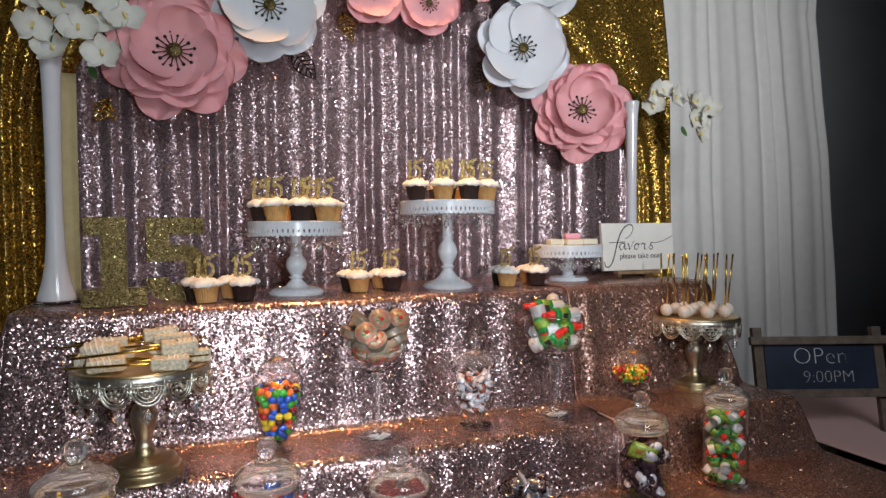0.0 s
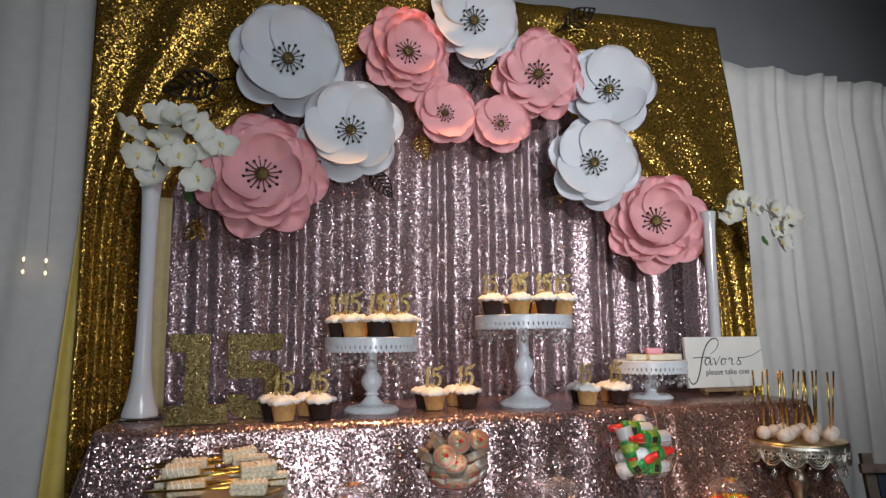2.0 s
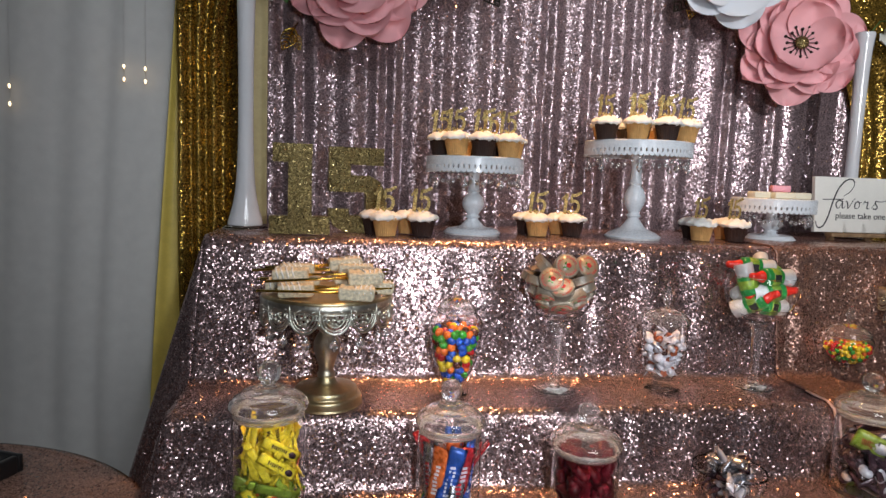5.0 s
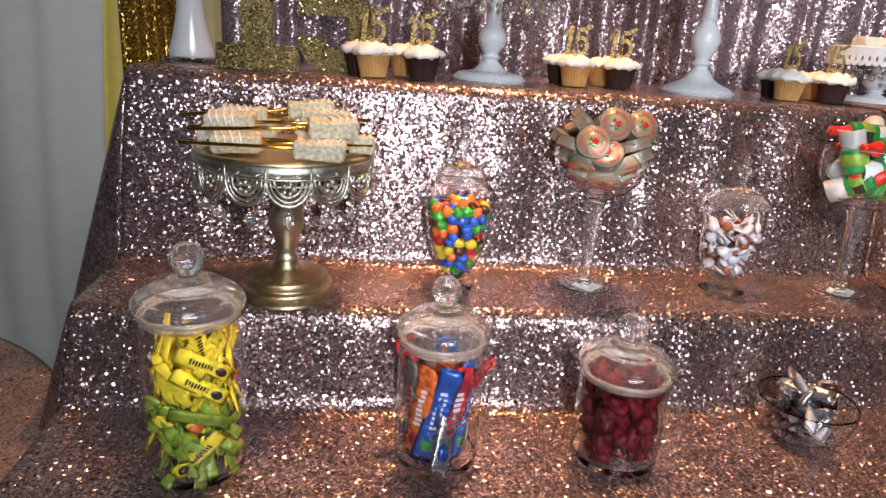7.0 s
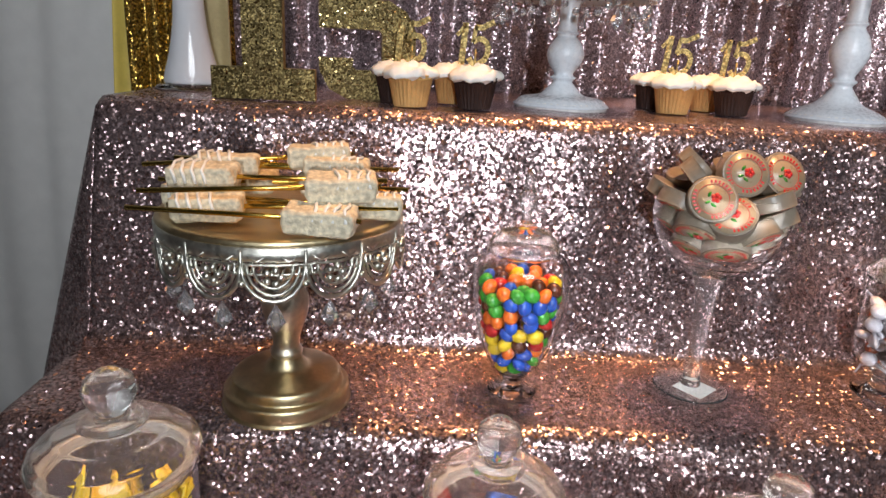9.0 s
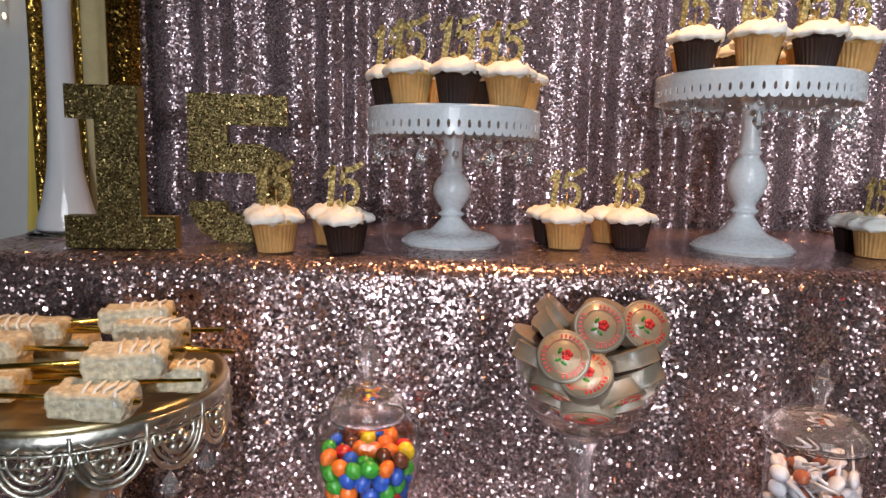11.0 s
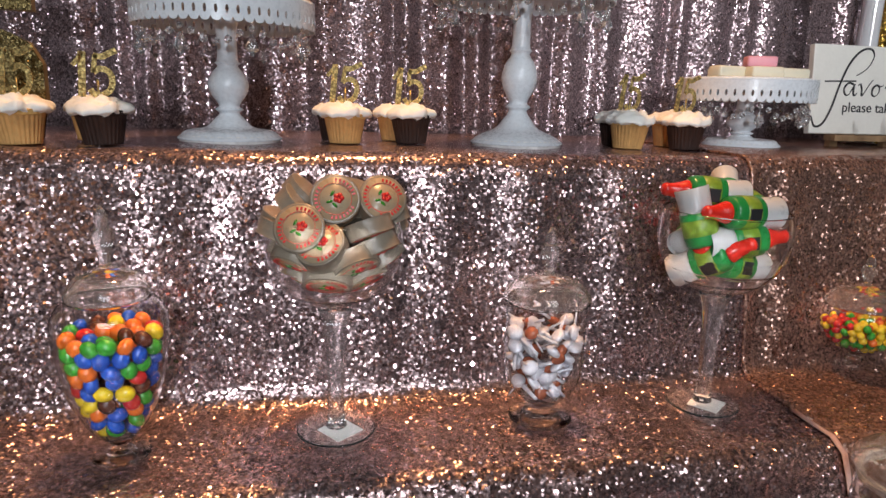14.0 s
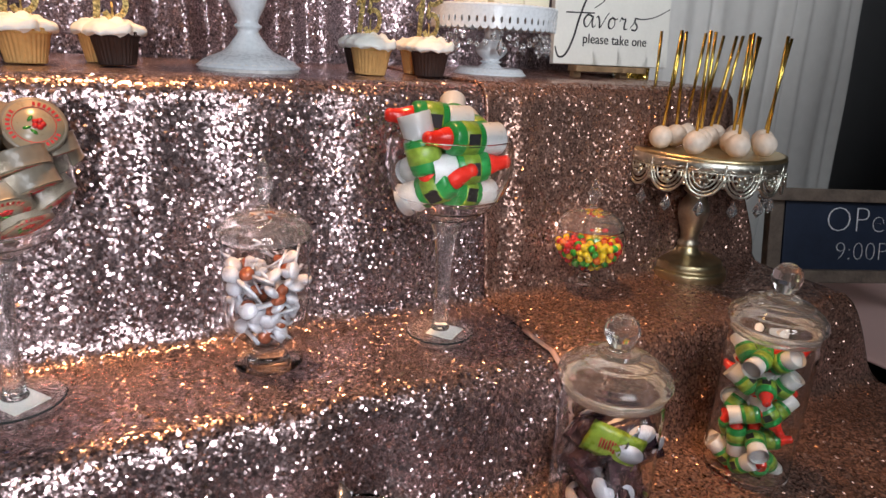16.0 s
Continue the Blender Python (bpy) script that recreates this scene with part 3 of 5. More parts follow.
def gold_stand(x, y, turn, label):
    thing = empty("gold_cake_stand", pose(x, y, MID, 0, 0, turn), label, "cake stand", "gold cake stands")
    part("base", lathe(smoothed([(0, 0), (0.061, 0.0), (0.064, 0.004), (0.064, 0.014), (0.062, 0.018), (0.057, 0.0195), (0.056, 0.026), (0.053, 0.031), (0.040, 0.034), (0.024, 0.037), (0.018, 0.043), (0.015, 0.05)], 4), 48), PALE_GOLD, thing, "polished pale gold round base")
    part("stem", lathe(smoothed([(0.015, 0.048), (0.0165, 0.054), (0.0135, 0.060), (0.0145, 0.072), (0.0215, 0.094), (0.0235, 0.108), (0.0205, 0.120), (0.0135, 0.132), (0.0195, 0.138), (0.0195, 0.142), (0.013, 0.148), (0.0145, 0.162), (0.03, 0.178)], 4), 36), GOLD_METAL, thing)
    r = 0.113
    part("plate", lathe([(0, 0.192), (r - 0.006, 0.192), (r, 0.196), (r + 0.002, 0.2), (r + 0.001, 0.204), (r - 0.004, 0.205), (r - 0.008, 0.202), (0, 0.202)], 64), PALE_GOLD, thing, "plain gold plate top")
    part("rim_band", lathe([(r - 0.001, 0.186), (r + 0.002, 0.187), (r + 0.003, 0.190), (r + 0.003, 0.199), (r, 0.2), (r - 0.002, 0.192), (r - 0.001, 0.186)], 64), SILVERED, thing)
    n = 14
    pieces = []
    for k in range(n):
        a0 = 2 * math.pi * k / n

        def at(u, z, rr=r + 0.002, a=a0):
            b = a + u * 2 * math.pi / n
            return (rr * math.cos(b), rr * math.sin(b), z)
        for amp, rad, z in ((1.0, 0.0022, 0.184), (0.82, 0.0014, 0.184), (0.62, 0.0015, 0.184)):
            pieces.append(tube([at(0.5 - 0.5 * amp * math.cos(math.pi * q / 10), z - 0.031 * amp * math.sin(math.pi * q / 10)) for q in range(11)], rad, 6))
        pieces.append(tube([at(0, 0.197), at(0, 0.184), at(0, 0.170)], 0.0022, 6, 0.6))
        pieces.append(ball(0.0035, Matrix.Translation(at(0, 0.168)), 1))
        for q in range(5):
            b = 2 * math.pi * q / 5
            pieces.append(ball(0.0040, Matrix.Translation(at(0.5 + 0.12 * math.cos(b), 0.1745 + 0.006 * math.sin(b))), 1))
        for q in (0.14, 0.86):
            pieces.append(tube([at(q + 0.09 * math.cos(w), 0.181 + 0.0045 * math.sin(w)) for w in (0.3, 1.2, 2.1, 3.0, 3.9, 4.8, 5.7)], 0.0013, 5))
        for q in (0.25, 0.75):
            pieces.append(tube([at(q - 0.14, 0.192), at(q, 0.187), at(q + 0.14, 0.192)], 0.0013, 5))
    for z in (0.1845, 0.1765):
        pieces.append(tube([((r + 0.0015) * math.cos(q * math.pi / 32), (r + 0.0015) * math.sin(q * math.pi / 32), z) for q in range(65)], 0.0014, 5))
    for k in range(84):
        q = 2 * math.pi * k / 84
        pieces.append(tube([((r + 0.0015) * math.cos(q + d), (r + 0.0015) * math.sin(q + d), z) for d, z in ((-0.018, 0.1765), (0.018, 0.1845), (0.0, 0.190))], 0.0011, 4))
    part("filigree", merge(*pieces), SILVERED, thing, "cast scroll and flower openwork")
    hang_crystals(thing, r - 0.010, 0.162, 14, False)
    return thing


gold_stand(-0.118, 1.292, 8, "antique gold cake stand with openwork rim and crystal drops")
gold_stand(1.232, 1.40, 31, "antique gold cake stand with crystal drops, holding cake pops")

# cupcakes
FIFTEEN = mesh_of(merge(
    ribbon([(-0.0235, 0.034), (-0.018, 0.040), (-0.0125, 0.048)], 0.0045, 0.001), ribbon([(-0.0125, 0.049), (-0.0150, 0.025), (-0.0175, 0.0)], 0.0075, 0.001),
    ribbon(curve2([(-0.001, 0.0445), (0.007, 0.0435), (0.014, 0.0465), (0.0225, 0.0505)], 4), 0.0065, 0.001), ribbon([(0.0005, 0.046), (-0.0015, 0.036), (-0.0035, 0.026)], 0.005, 0.0011),
    ribbon(curve2([(-0.0035, 0.0265), (0.004, 0.0305), (0.0125, 0.027), (0.0155, 0.018), (0.012, 0.007), (0.003, 0.0015), (-0.005, 0.003), (-0.0085, 0.008)], 4), 0.0065, 0.001)), "topper", False)
SMALL = Matrix.Scale(0.86, 4)


def pleated(i, a):
    return (0.0009 if i else 0.0005) * math.cos(30 * a)


LINER = mesh_of(lathe([(0.0, 0.0), (0.0225, 0.0), (0.0232, 0.002), (0.031, 0.041), (0.0325, 0.0415), (0.031, 0.0405), (0.0, 0.037)], 120, lambda i, a: pleated(i, a) if 0 < i < 5 else 0), "liner")


def frosting():
    bm = lathe(smoothed([(0.031, 0.039), (0.0365, 0.0415), (0.0375, 0.047), (0.033, 0.053), (0.022, 0.0575), (0.010, 0.060), (0, 0.0605)], 4), 40)
    for v in bm.verts:
        a = math.atan2(v.co.y, v.co.x)
        r = math.hypot(v.co.x, v.co.y)
        k = 1 + 0.08 * math.sin(7 * a + 60 * r) * min(1, r / 0.02) + 0.16 * rough_noise(v.co.x * 60, v.co.y * 60, v.co.z * 60)
        v.co.x, v.co.y = v.co.x * k, v.co.y * k
        v.co.z += 0.006 * rough_noise(v.co.x * 90, v.co.y * 90, 3) + 0.0022 * math.sin(r * 420 + a) * (r < 0.03)
    return mesh_of(bm, "frosting")


FROSTING = frosting()
FROSTING.transform(SMALL)
CROWN = mesh_of(lathe(smoothed([(0.0, 0.036), (0.029, 0.036), (0.0325, 0.041), (0.031, 0.045), (0.0, 0.046)], 3), 32), "cake_top")


def cupcake(kind):
    dark = kind == "chocolate"
    thing = empty("cupcake", pose(0, 0, -5), "%s cupcake with white frosting and a gold glitter 15 topper" % ("chocolate" if dark else "golden vanilla"), "cupcake", "frosted cupcakes")
    me = LINER.copy()
    me.transform(SMALL)
    me.materials.append(LINER_B if dark else LINER_Y)
    part("liner", me, None, thing)
    me = CROWN.copy()
    me.transform(SMALL)
    me.materials.append(CAKE_B if dark else CAKE_Y)
    part("cake_top", me, None, thing)
    part("frosting", FROSTING, FROST, thing)
    topper = part("topper", FIFTEEN, TOPPER, thing, "gold glitter number 15", pose(0, 0.004, 0.053), False)
    part("pick", tube([(0, 0.0045, 0.042), (0, 0.0045, 0.072)], 0.0012, 6), TOPPER, thing)
    return thing


KINDS = {"c": cupcake("chocolate"), "v": cupcake("vanilla")}
for kind, x, y, z, turn in (
        ("v", -0.005, 1.497, TOP, -12), ("c", 0.075, 1.512, TOP, 5), ("c", -0.026, 1.56, TOP, 15), ("v", 0.05, 1.572, TOP, -16),
        ("v", 0.352, 1.583, TOP, -12), ("c", 0.444, 1.603, TOP, -8), ("c", 0.343, 1.643, TOP, 16), ("v", 0.430, 1.660, TOP, -14),
        ("v", 0.752, 1.567, TOP, 16), ("c", 0.843, 1.57, TOP, 13), ("c", 0.764, 1.628, TOP, 16), ("v", 0.853, 1.632, TOP, 15),
        ("v", 0.148, 1.540, 1.329, -14), ("c", 0.203, 1.526, 1.329, -6), ("v", 0.265, 1.545, 1.329, 4), ("c", 0.122, 1.592, 1.329, -8),
        ("c", 0.240, 1.598, 1.329, 6), ("v", 0.170, 1.608, 1.329, 10), ("v", 0.288, 1.602, 1.329, -10), ("c", 0.205, 1.675, 1.329, 0),
        ("c", 0.500, 1.568, 1.381, 12), ("v", 0.556, 1.526, 1.381, -8), ("c", 0.624, 1.520, 1.381, -4), ("v", 0.684, 1.546, 1.381, 3),
        ("c", 0.700, 1.606, 1.381, 8), ("c", 0.590, 1.592, 1.381, 9), ("v", 0.655, 1.593, 1.381, 20), ("v", 0.525, 1.644, 1.381, -6), ("c", 0.600, 1.680, 1.381, 5), ("v", 0.67, 1.690, 1.381, 15)):
    ob = copy_thing(KINDS[kind], pose(x, y, z + (0.003 if z == TOP else 0.0), rnd.uniform(-2, 2), rnd.uniform(-2, 2), turn))
    # those standing behind carry no topper
    if (z == TOP and (y in (1.56, 1.572, 1.643, 1.66, 1.628, 1.632))) or (z > TOP and y > 1.6):
        for o in [c for c in ob.children if c.name.split(".")[0] in ("topper", "pick")]:
            bpy.data.objects.remove(o)
        tagged(ob, "%s cupcake with plain white frosting" % ("chocolate" if kind == "c" else "golden vanilla"), "cupcake", "frosted cupcakes")
for ob in KINDS.values():
    for o in (*ob.children_recursive, ob):
        bpy.data.objects.remove(o)

# wax bars on the low stand
for x, y, z, mat, turn, label in ((0.915, 1.635, 0, SOAP_W, 8, "cream"), (0.962, 1.615, 0, SOAP_W, -5, "cream"), (1.022, 1.632, 0, SOAP_W, 4, "cream"), (0.985, 1.658, 0, SOAP_P, 12, "pink"),
                                  (0.972, 1.640, 0.0165, SOAP_P, -18, "pink"), (1.03, 1.69, 0, SOAP_P, 30, "pink"), (0.94, 1.69, 0, SOAP_W, 40, "cream")):
    solo("wax_bar", box(0.044 if z else 0.05, 0.026, 0.016, 0.003), mat, pose(x + 0.012, y - 0.025, 1.259 + z, 0, 0, turn), label + " coloured moulded bar lying on the low cake stand", "bar", "moulded bars")


# tall vases with orchids
def vase(x, y, h, label):
    thing = empty("trumpet_vase", pose(x, y, TOP + 0.003), label, "vase", "tall vases")
    part("glass_body", lathe(smoothed([(0, 0.004), (0.030, 0.004), (0.037, 0.008), (0.036, 0.02), (0.028, 0.05), (0.0205, 0.10), (0.0165, 0.2), (0.0165, 0.35), (0.0195, h - 0.05), (0.024, h), (0.0215, h), (0.017, h - 0.06), (0, h - 0.08)], 4), 40), VASE, thing)
    part("glass_foot", lathe([(0.03, 0), (0.048, 0), (0.049, 0.003), (0.036, 0.009), (0.03, 0.006), (0.03, 0)], 40), GLASS, thing, "clear glass foot")
    return thing


vase(-0.308, 1.61, 0.545, "tall white glass trumpet vase holding white orchids")
vase(1.272, 1.725, 0.545, "tall white glass vase behind the sign, holding white orchids")


def orchid_petal(l, w, cup):
    def f(u, v):
        s = 2 * u - 1
        hw = w * math.sin(math.pi * min(1, v * 0.93 + 0.05)) ** 0.7
        return (s * hw, v * l, cup * (v * v - 0.3 * v) * l + 0.25 * w * s * s * v + 0.002 * rough_noise(s * 3, v * 4))
    return grid(7, 7, f)


PETAL_WIDE = mesh_of(orchid_petal(0.036, 0.022, 0.35), "petal")
PETAL_SLIM = mesh_of(orchid_petal(0.034, 0.013, 0.25), "sepal")
LIP_MESH = mesh_of(merge(ball(0.005, pose(0, -0.003, 0.006), 1, (0.8, 1.3, 1)), ball(0.004, pose(0, 0.003, 0.007), 1)), "lip")


def spray(x, y, z, offsets, curve, label):
    thing = empty("orchid_spray", pose(x, y, z), label, "orchid", "orchid sprays")
    part("stem", tube(curve, 0.0022, 6, 0.5), LEAF, thing)
    for i, (dx, dz) in enumerate(offsets):
        m = pose(dx, -0.012 - 0.02 * rnd.random(), dz, 78 + rnd.uniform(-25, 22), rnd.uniform(-25, 25), rnd.uniform(-35, 35))
        core = part("blossom", LIP_MESH, LIP, thing, "white orchid blossom with yellow lip", m)
        roll = rnd.uniform(-15, 15)
        for ang, me in ((90, PETAL_WIDE), (-90, PETAL_WIDE), (0, PETAL_SLIM), (140, PETAL_SLIM), (220, PETAL_SLIM)):
            part("petal", me, PETAL_W, core, m=pose(0, 0, 0, 0, 0, ang + roll) @ pose(0, 0, 0, rnd.uniform(-8, 14), 0, 0) @ Matrix.Scale(1.18, 4))
    part("bud_leaf", moved(orchid_petal(0.035, 0.009, 0.3), pose(offsets[-1][0] - 0.03, 0, offsets[-1][1] - 0.02, 90, 160, 0)), LEAF, thing, "small green leaf")
    return thing


spray(-0.308, 1.60, 1.70, [(0.02, 0.13), (-0.03, 0.04), (0.03, 0.085), (0.095, 0.115), (0.115, 0.06), (0.06, 0.04), (0.148, 0.075), (0.01, -0.005), (-0.045, 0.10), (0.055, 0.135), (0.105, -0.01)],
      [(0, 0, -0.1), (0, 0, 0.0), (0.02, 0, 0.09), (0.06, 0, 0.12), (0.12, 0, 0.08), (0.14, 0, 0.0)], "spray of white orchids in the tall vase beside the pink flower")
spray(1.272, 1.715, 1.695, [(0.05, 0.035), (0.10, 0.045), (0.06, -0.01), (0.15, 0.03), (0.20, 0.015), (0.235, 0.02), (0.26, -0.03), (0.245, -0.085), (0.28, 0.0), (0.22, -0.04)],
      [(0, 0, -0.1), (0, 0, 0.0), (0.03, 0, 0.04), (0.12, 0, 0.05), (0.22, 0, 0.02), (0.26, 0, -0.09)], "spray of white orchids arching over the sign")


# big glitter numerals
def slab(points, depth):
    bm = bmesh.new()
    f = bm.faces.new([bm.verts.new((x, 0, z)) for x, z in points])
    ex = bmesh.ops.extrude_face_region(bm, geom=[f])
    bmesh.ops.translate(bm, vec=(0, depth, 0), verts=[v for v in ex["geom"] if isinstance(v, bmesh.types.BMVert)])
    bmesh.ops.triangulate(bm, faces=[q for q in bm.faces if len(q.verts) > 4])
    return bm


K15 = 1.04
ONE = [(0, 0), (0.118, 0), (0.118, 0.036), (0.082, 0.036), (0.082, 0.178), (0.006, 0.178), (0.006, 0.142), (0.036, 0.142), (0.036, 0.036), (0, 0.036)]
FIVE = [(0.0, 0.05), (0.0, 0.035), (0.012, 0.012), (0.035, 0.0), (0.085, 0.0), (0.108, 0.012), (0.12, 0.035), (0.12, 0.085), (0.108, 0.108), (0.085, 0.12), (0.045, 0.12), (0.045, 0.142), (0.115, 0.142), (0.115, 0.178),
        (0.0, 0.178), (0.0, 0.085), (0.075, 0.085), (0.078, 0.08), (0.078, 0.04), (0.074, 0.036), (0.046, 0.036), (0.042, 0.04), (0.042, 0.05)]
for name, pts, x, y, turn in (("numeral_one", ONE, -0.244, 1.488, 4), ("numeral_five", FIVE, -0.126, 1.555, 8)):
    thing = empty(name, pose(x, y, TOP + 0.003, 0, 0, turn), "large gold glitter number standing on the top step", "number sign", "glitter numerals")
    part("front_face", slab([(px * K15, pz * K15) for px, pz in pts], 0.002), GLITTER, thing, "gold glitter face", smooth=False)
    part("body", moved(slab([(px * K15, pz * K15) for px, pz in pts], 0.019), Matrix.Translation((0, 0.0025, 0))), CARD_GOLD, thing, "plain gold card sides", smooth=False)

# sign on its easel
thing = empty("favors_sign", pose(1.244, 1.65, TOP + 0.026, -6, 0, 0), "white painted sign reading favors please take one, on an easel", "sign")
part("board", box(0.262, 0.012, 0.144, 0.0015), SIGN, thing, smooth=False)
def pen(name, strokes, x, z, width, label=""):
    part(name, merge(*(ribbon([(x + px, z + pz) for px, pz in curve2(q)], width, 0.0008, 0.45) for q in strokes)), INK, thing, label, Matrix.Translation((0, -0.0068, 0)), False)


pen("letter_f", [[(-0.048, 0.095), (-0.028, 0.108), (-0.017, 0.127), (-0.024, 0.139), (-0.043, 0.135), (-0.063, 0.114), (-0.079, 0.08), (-0.092, 0.042), (-0.107, 0.016), (-0.122, 0.012), (-0.129, 0.028)],
                 [(-0.108, 0.0845), (-0.08, 0.0855), (-0.048, 0.0865)]], 0, 0, 0.0034, "black script letter f")
for x, strokes in ((-0.070, [[(0.018, 0.019), (0.008, 0.021), (0, 0.012), (0.003, 0.002), (0.010, 0.003), (0.018, 0.016), (0.0195, 0.019)], [(0.0195, 0.020), (0.018, 0.006), (0.021, 0.001), (0.026, 0.006)]]),
                   (-0.043, [[(0, 0.017), (0.004, 0.020), (0.007, 0.012), (0.008, 0.001), (0.015, 0.010), (0.023, 0.022), (0.028, 0.027)]]),
                   (-0.016, [[(0.010, 0.020), (0.002, 0.014), (0.001, 0.004), (0.007, 0.001), (0.014, 0.007), (0.014, 0.016), (0.009, 0.020), (0.016, 0.017), (0.022, 0.019)]]),
                   (0.010, [[(0, 0.014), (0.004, 0.021), (0.007, 0.018), (0.013, 0.019), (0.011, 0.008), (0.011, 0.002), (0.018, 0.002)]]),
                   (0.034, [[(0, 0.004), (0.008, 0.012), (0.013, 0.022), (0.011, 0.016), (0.017, 0.008), (0.013, 0.001), (0.004, 0.002)], [(0.013, 0.022), (0.030, 0.021), (0.060, 0.027), (0.094, 0.042)]])):
    pen("script_letter", strokes, x, 0.062, 0.0030)
part("lettering", text_mesh("please take one", 0.0235, 0.0004), INK, thing, "small black words please take one", pose(0.002, -0.0068, 0.043, 90, 0, 0), False)
easel = empty("table_easel", pose(1.238, 1.665, TOP + 0.003), "small raw wood table easel under the sign", "easel")
for x, lean in ((-0.055, 8), (0.055, -8)):
    part("leg", box(0.016, 0.012, 0.11, 0.001), WOOD, easel, m=pose(x, 0.006, 0, -6, lean, 0), smooth=False)
part("leg", box(0.014, 0.01, 0.12, 0.001), WOOD, easel, m=pose(0, 0.07, 0, 28, 0, 0), smooth=False)
part("ledge", box(0.16, 0.026, 0.01, 0.001), WOOD, easel, m=pose(0, -0.016, 0.012), smooth=False)


# ---- paper flowers ----
def paper_petal(l, w, cup, curl, wave, seed, tip=0.0):
    """One curved paper petal: narrow at its foot, broad and round at its end."""
    def f(u, t):
        v = math.sin(math.pi * 0.5 * t)
        s = 2 * u - 1
        hw = w * (0.3 + 0.7 * math.sin(math.pi * 0.5 * v / 0.6)) if v < 0.6 else w * math.sqrt(max(0.0, 1 - ((v - 0.6) / 0.4) ** 2))
        z = cup * l * v * v - curl * l * max(0, v - 0.65) ** 2 * 4 + tip * w * s * s * (0.3 + v) + wave * rough_noise(s * 1.4 + seed, v * 1.8, seed) * v
        return (s * hw, l * v, z)
    return mesh_of(joined(grid(13, 15, f)), "petal")


def stamen_mesh(r):
    bits = [ball(r * 0.22, None, 2, (1, 1, 0.5))]
    for k in range(16):
        a, q = 2 * math.pi * k / 16, r * (0.82 if k % 2 else 1.0)
        bits.append(tube([(0.3 * math.cos(a), 0.3 * math.sin(a), 0.0), (q * math.cos(a), q * math.sin(a), 0.004)], r * 0.034, 5))
        bits.append(ball(r * 0.11, Matrix.Translation((q * math.cos(a), q * math.sin(a), 0.005)), 1))
    return mesh_of(merge(*bits), "stamen_ring")


STAMEN = stamen_mesh(1.0)
STAMEN_GOLD = STAMEN.copy()
WHITE_LAYERS = [(6, 1.0, 0.43, 0.10, 0.10, 0.0, 0.0), (5, 0.84, 0.47, 0.46, 0.16, 0.010, 36.0)]
PINK_LAYERS = [(7, 1.0, 0.37, 0.04, 0.16, 0.0, 0.0), (7, 0.87, 0.35, 0.16, 0.20, 0.008, 25.0), (6, 0.72, 0.35, 0.34, 0.22, 0.014, 10.0), (5, 0.56, 0.34, 0.52, 0.20, 0.020, 40.0)]
SMALL_LAYERS = [(5, 1.0, 0.52, 0.14, 0.14, 0.0, 0.0), (5, 0.86, 0.46, 0.36, 0.16, 0.012, 36.0)]


def paper_flower(x, y, z, r, layers, mat, tilt, yaw, spin, label, gold=False):
    thing = empty("paper_flower", pose(x, y, z, 90 + tilt, 0, yaw) @ pose(0, 0, 0, 0, 0, spin), label, "paper flower", "giant paper flowers")
    for i, (n, l, w, cup, curl, lift, off) in enumerate(layers):
        kinds = [paper_petal(r * l, r * w, cup, curl, r * (0.12 if mat is PAPER_PINK else 0.04), rnd.uniform(0, 50), 0.22 if mat is PAPER_PINK else 0.16) for _ in range(2)]
        for k in range(n):
            part("petal", kinds[k % 2], mat, thing, m=pose(0, 0, lift * r / 0.16 + 0.0009 * k, 0, 0, 360 * k / n + off + rnd.uniform(-4, 4)) @ pose(0, 0, 0, rnd.uniform(-4, 6), (7 if mat is PAPER_WHITE else 5) + rnd.uniform(-3, 3), 0))
    part("stamen_ring", STAMEN_GOLD if gold else STAMEN, GOLD_BRIGHT if gold else BLACK_FOIL, thing, "ring of dark stamens with a gold middle", Matrix.Translation((0, 0, 0.026 * r / 0.16 + 0.006)) @ Matrix.Scale(max(0.027, 0.27 * r), 4))
    part("centre", ball(0.105 * r, Matrix.Translation((0, 0, 0.036 * r / 0.16)), 3, (1, 1, 0.3)), GLITTER, thing, "dark gold glitter button centre")
    return thing


W, P = "giant white paper flower with dark stamens on the backdrop", "giant pink paper flower with layered petals on the backdrop"
for x, z, r, layers, mat, tilt, yaw, spin, label, y in (
        (-0.066, 1.763, 0.180, PINK_LAYERS, PAPER_PINK, -4, -2, 10, P, 1.83), (-0.008, 2.10, 0.163, WHITE_LAYERS, PAPER_WHITE, 2, 4, 20, W, 1.83), (0.174, 1.90, 0.152, WHITE_LAYERS, PAPER_WHITE, -4, -10, -12, W, 1.815),
        (0.332, 2.158, 0.146, PINK_LAYERS, PAPER_PINK, 4, 6, 30, P, 1.82), (0.544, 2.286, 0.150, WHITE_LAYERS, PAPER_WHITE, 6, -4, 5, W, 1.83), (0.749, 2.128, 0.150, PINK_LAYERS[:3], PAPER_PINK, 3, -10, 0, P, 1.815),
        (0.985, 2.095, 0.150, WHITE_LAYERS, PAPER_WHITE, 2, -18, 40, W, 1.80), (0.919, 1.852, 0.150, WHITE_LAYERS, PAPER_WHITE, -2, -12, 14, W, 1.80), (1.131, 1.676, 0.165, PINK_LAYERS, PAPER_PINK, -4, -20, 22, P, 1.80),
        (0.449, 1.984, 0.100, SMALL_LAYERS, PAPER_PINK, 0, 4, 18, "small pink paper flower on the backdrop", 1.83), (0.628, 1.968, 0.094, SMALL_LAYERS, PAPER_PINK, 0, -6, 50, "small pink paper flower on the backdrop", 1.83)):
    paper_flower(x, y, z, r, layers, mat, tilt, yaw, spin, label)


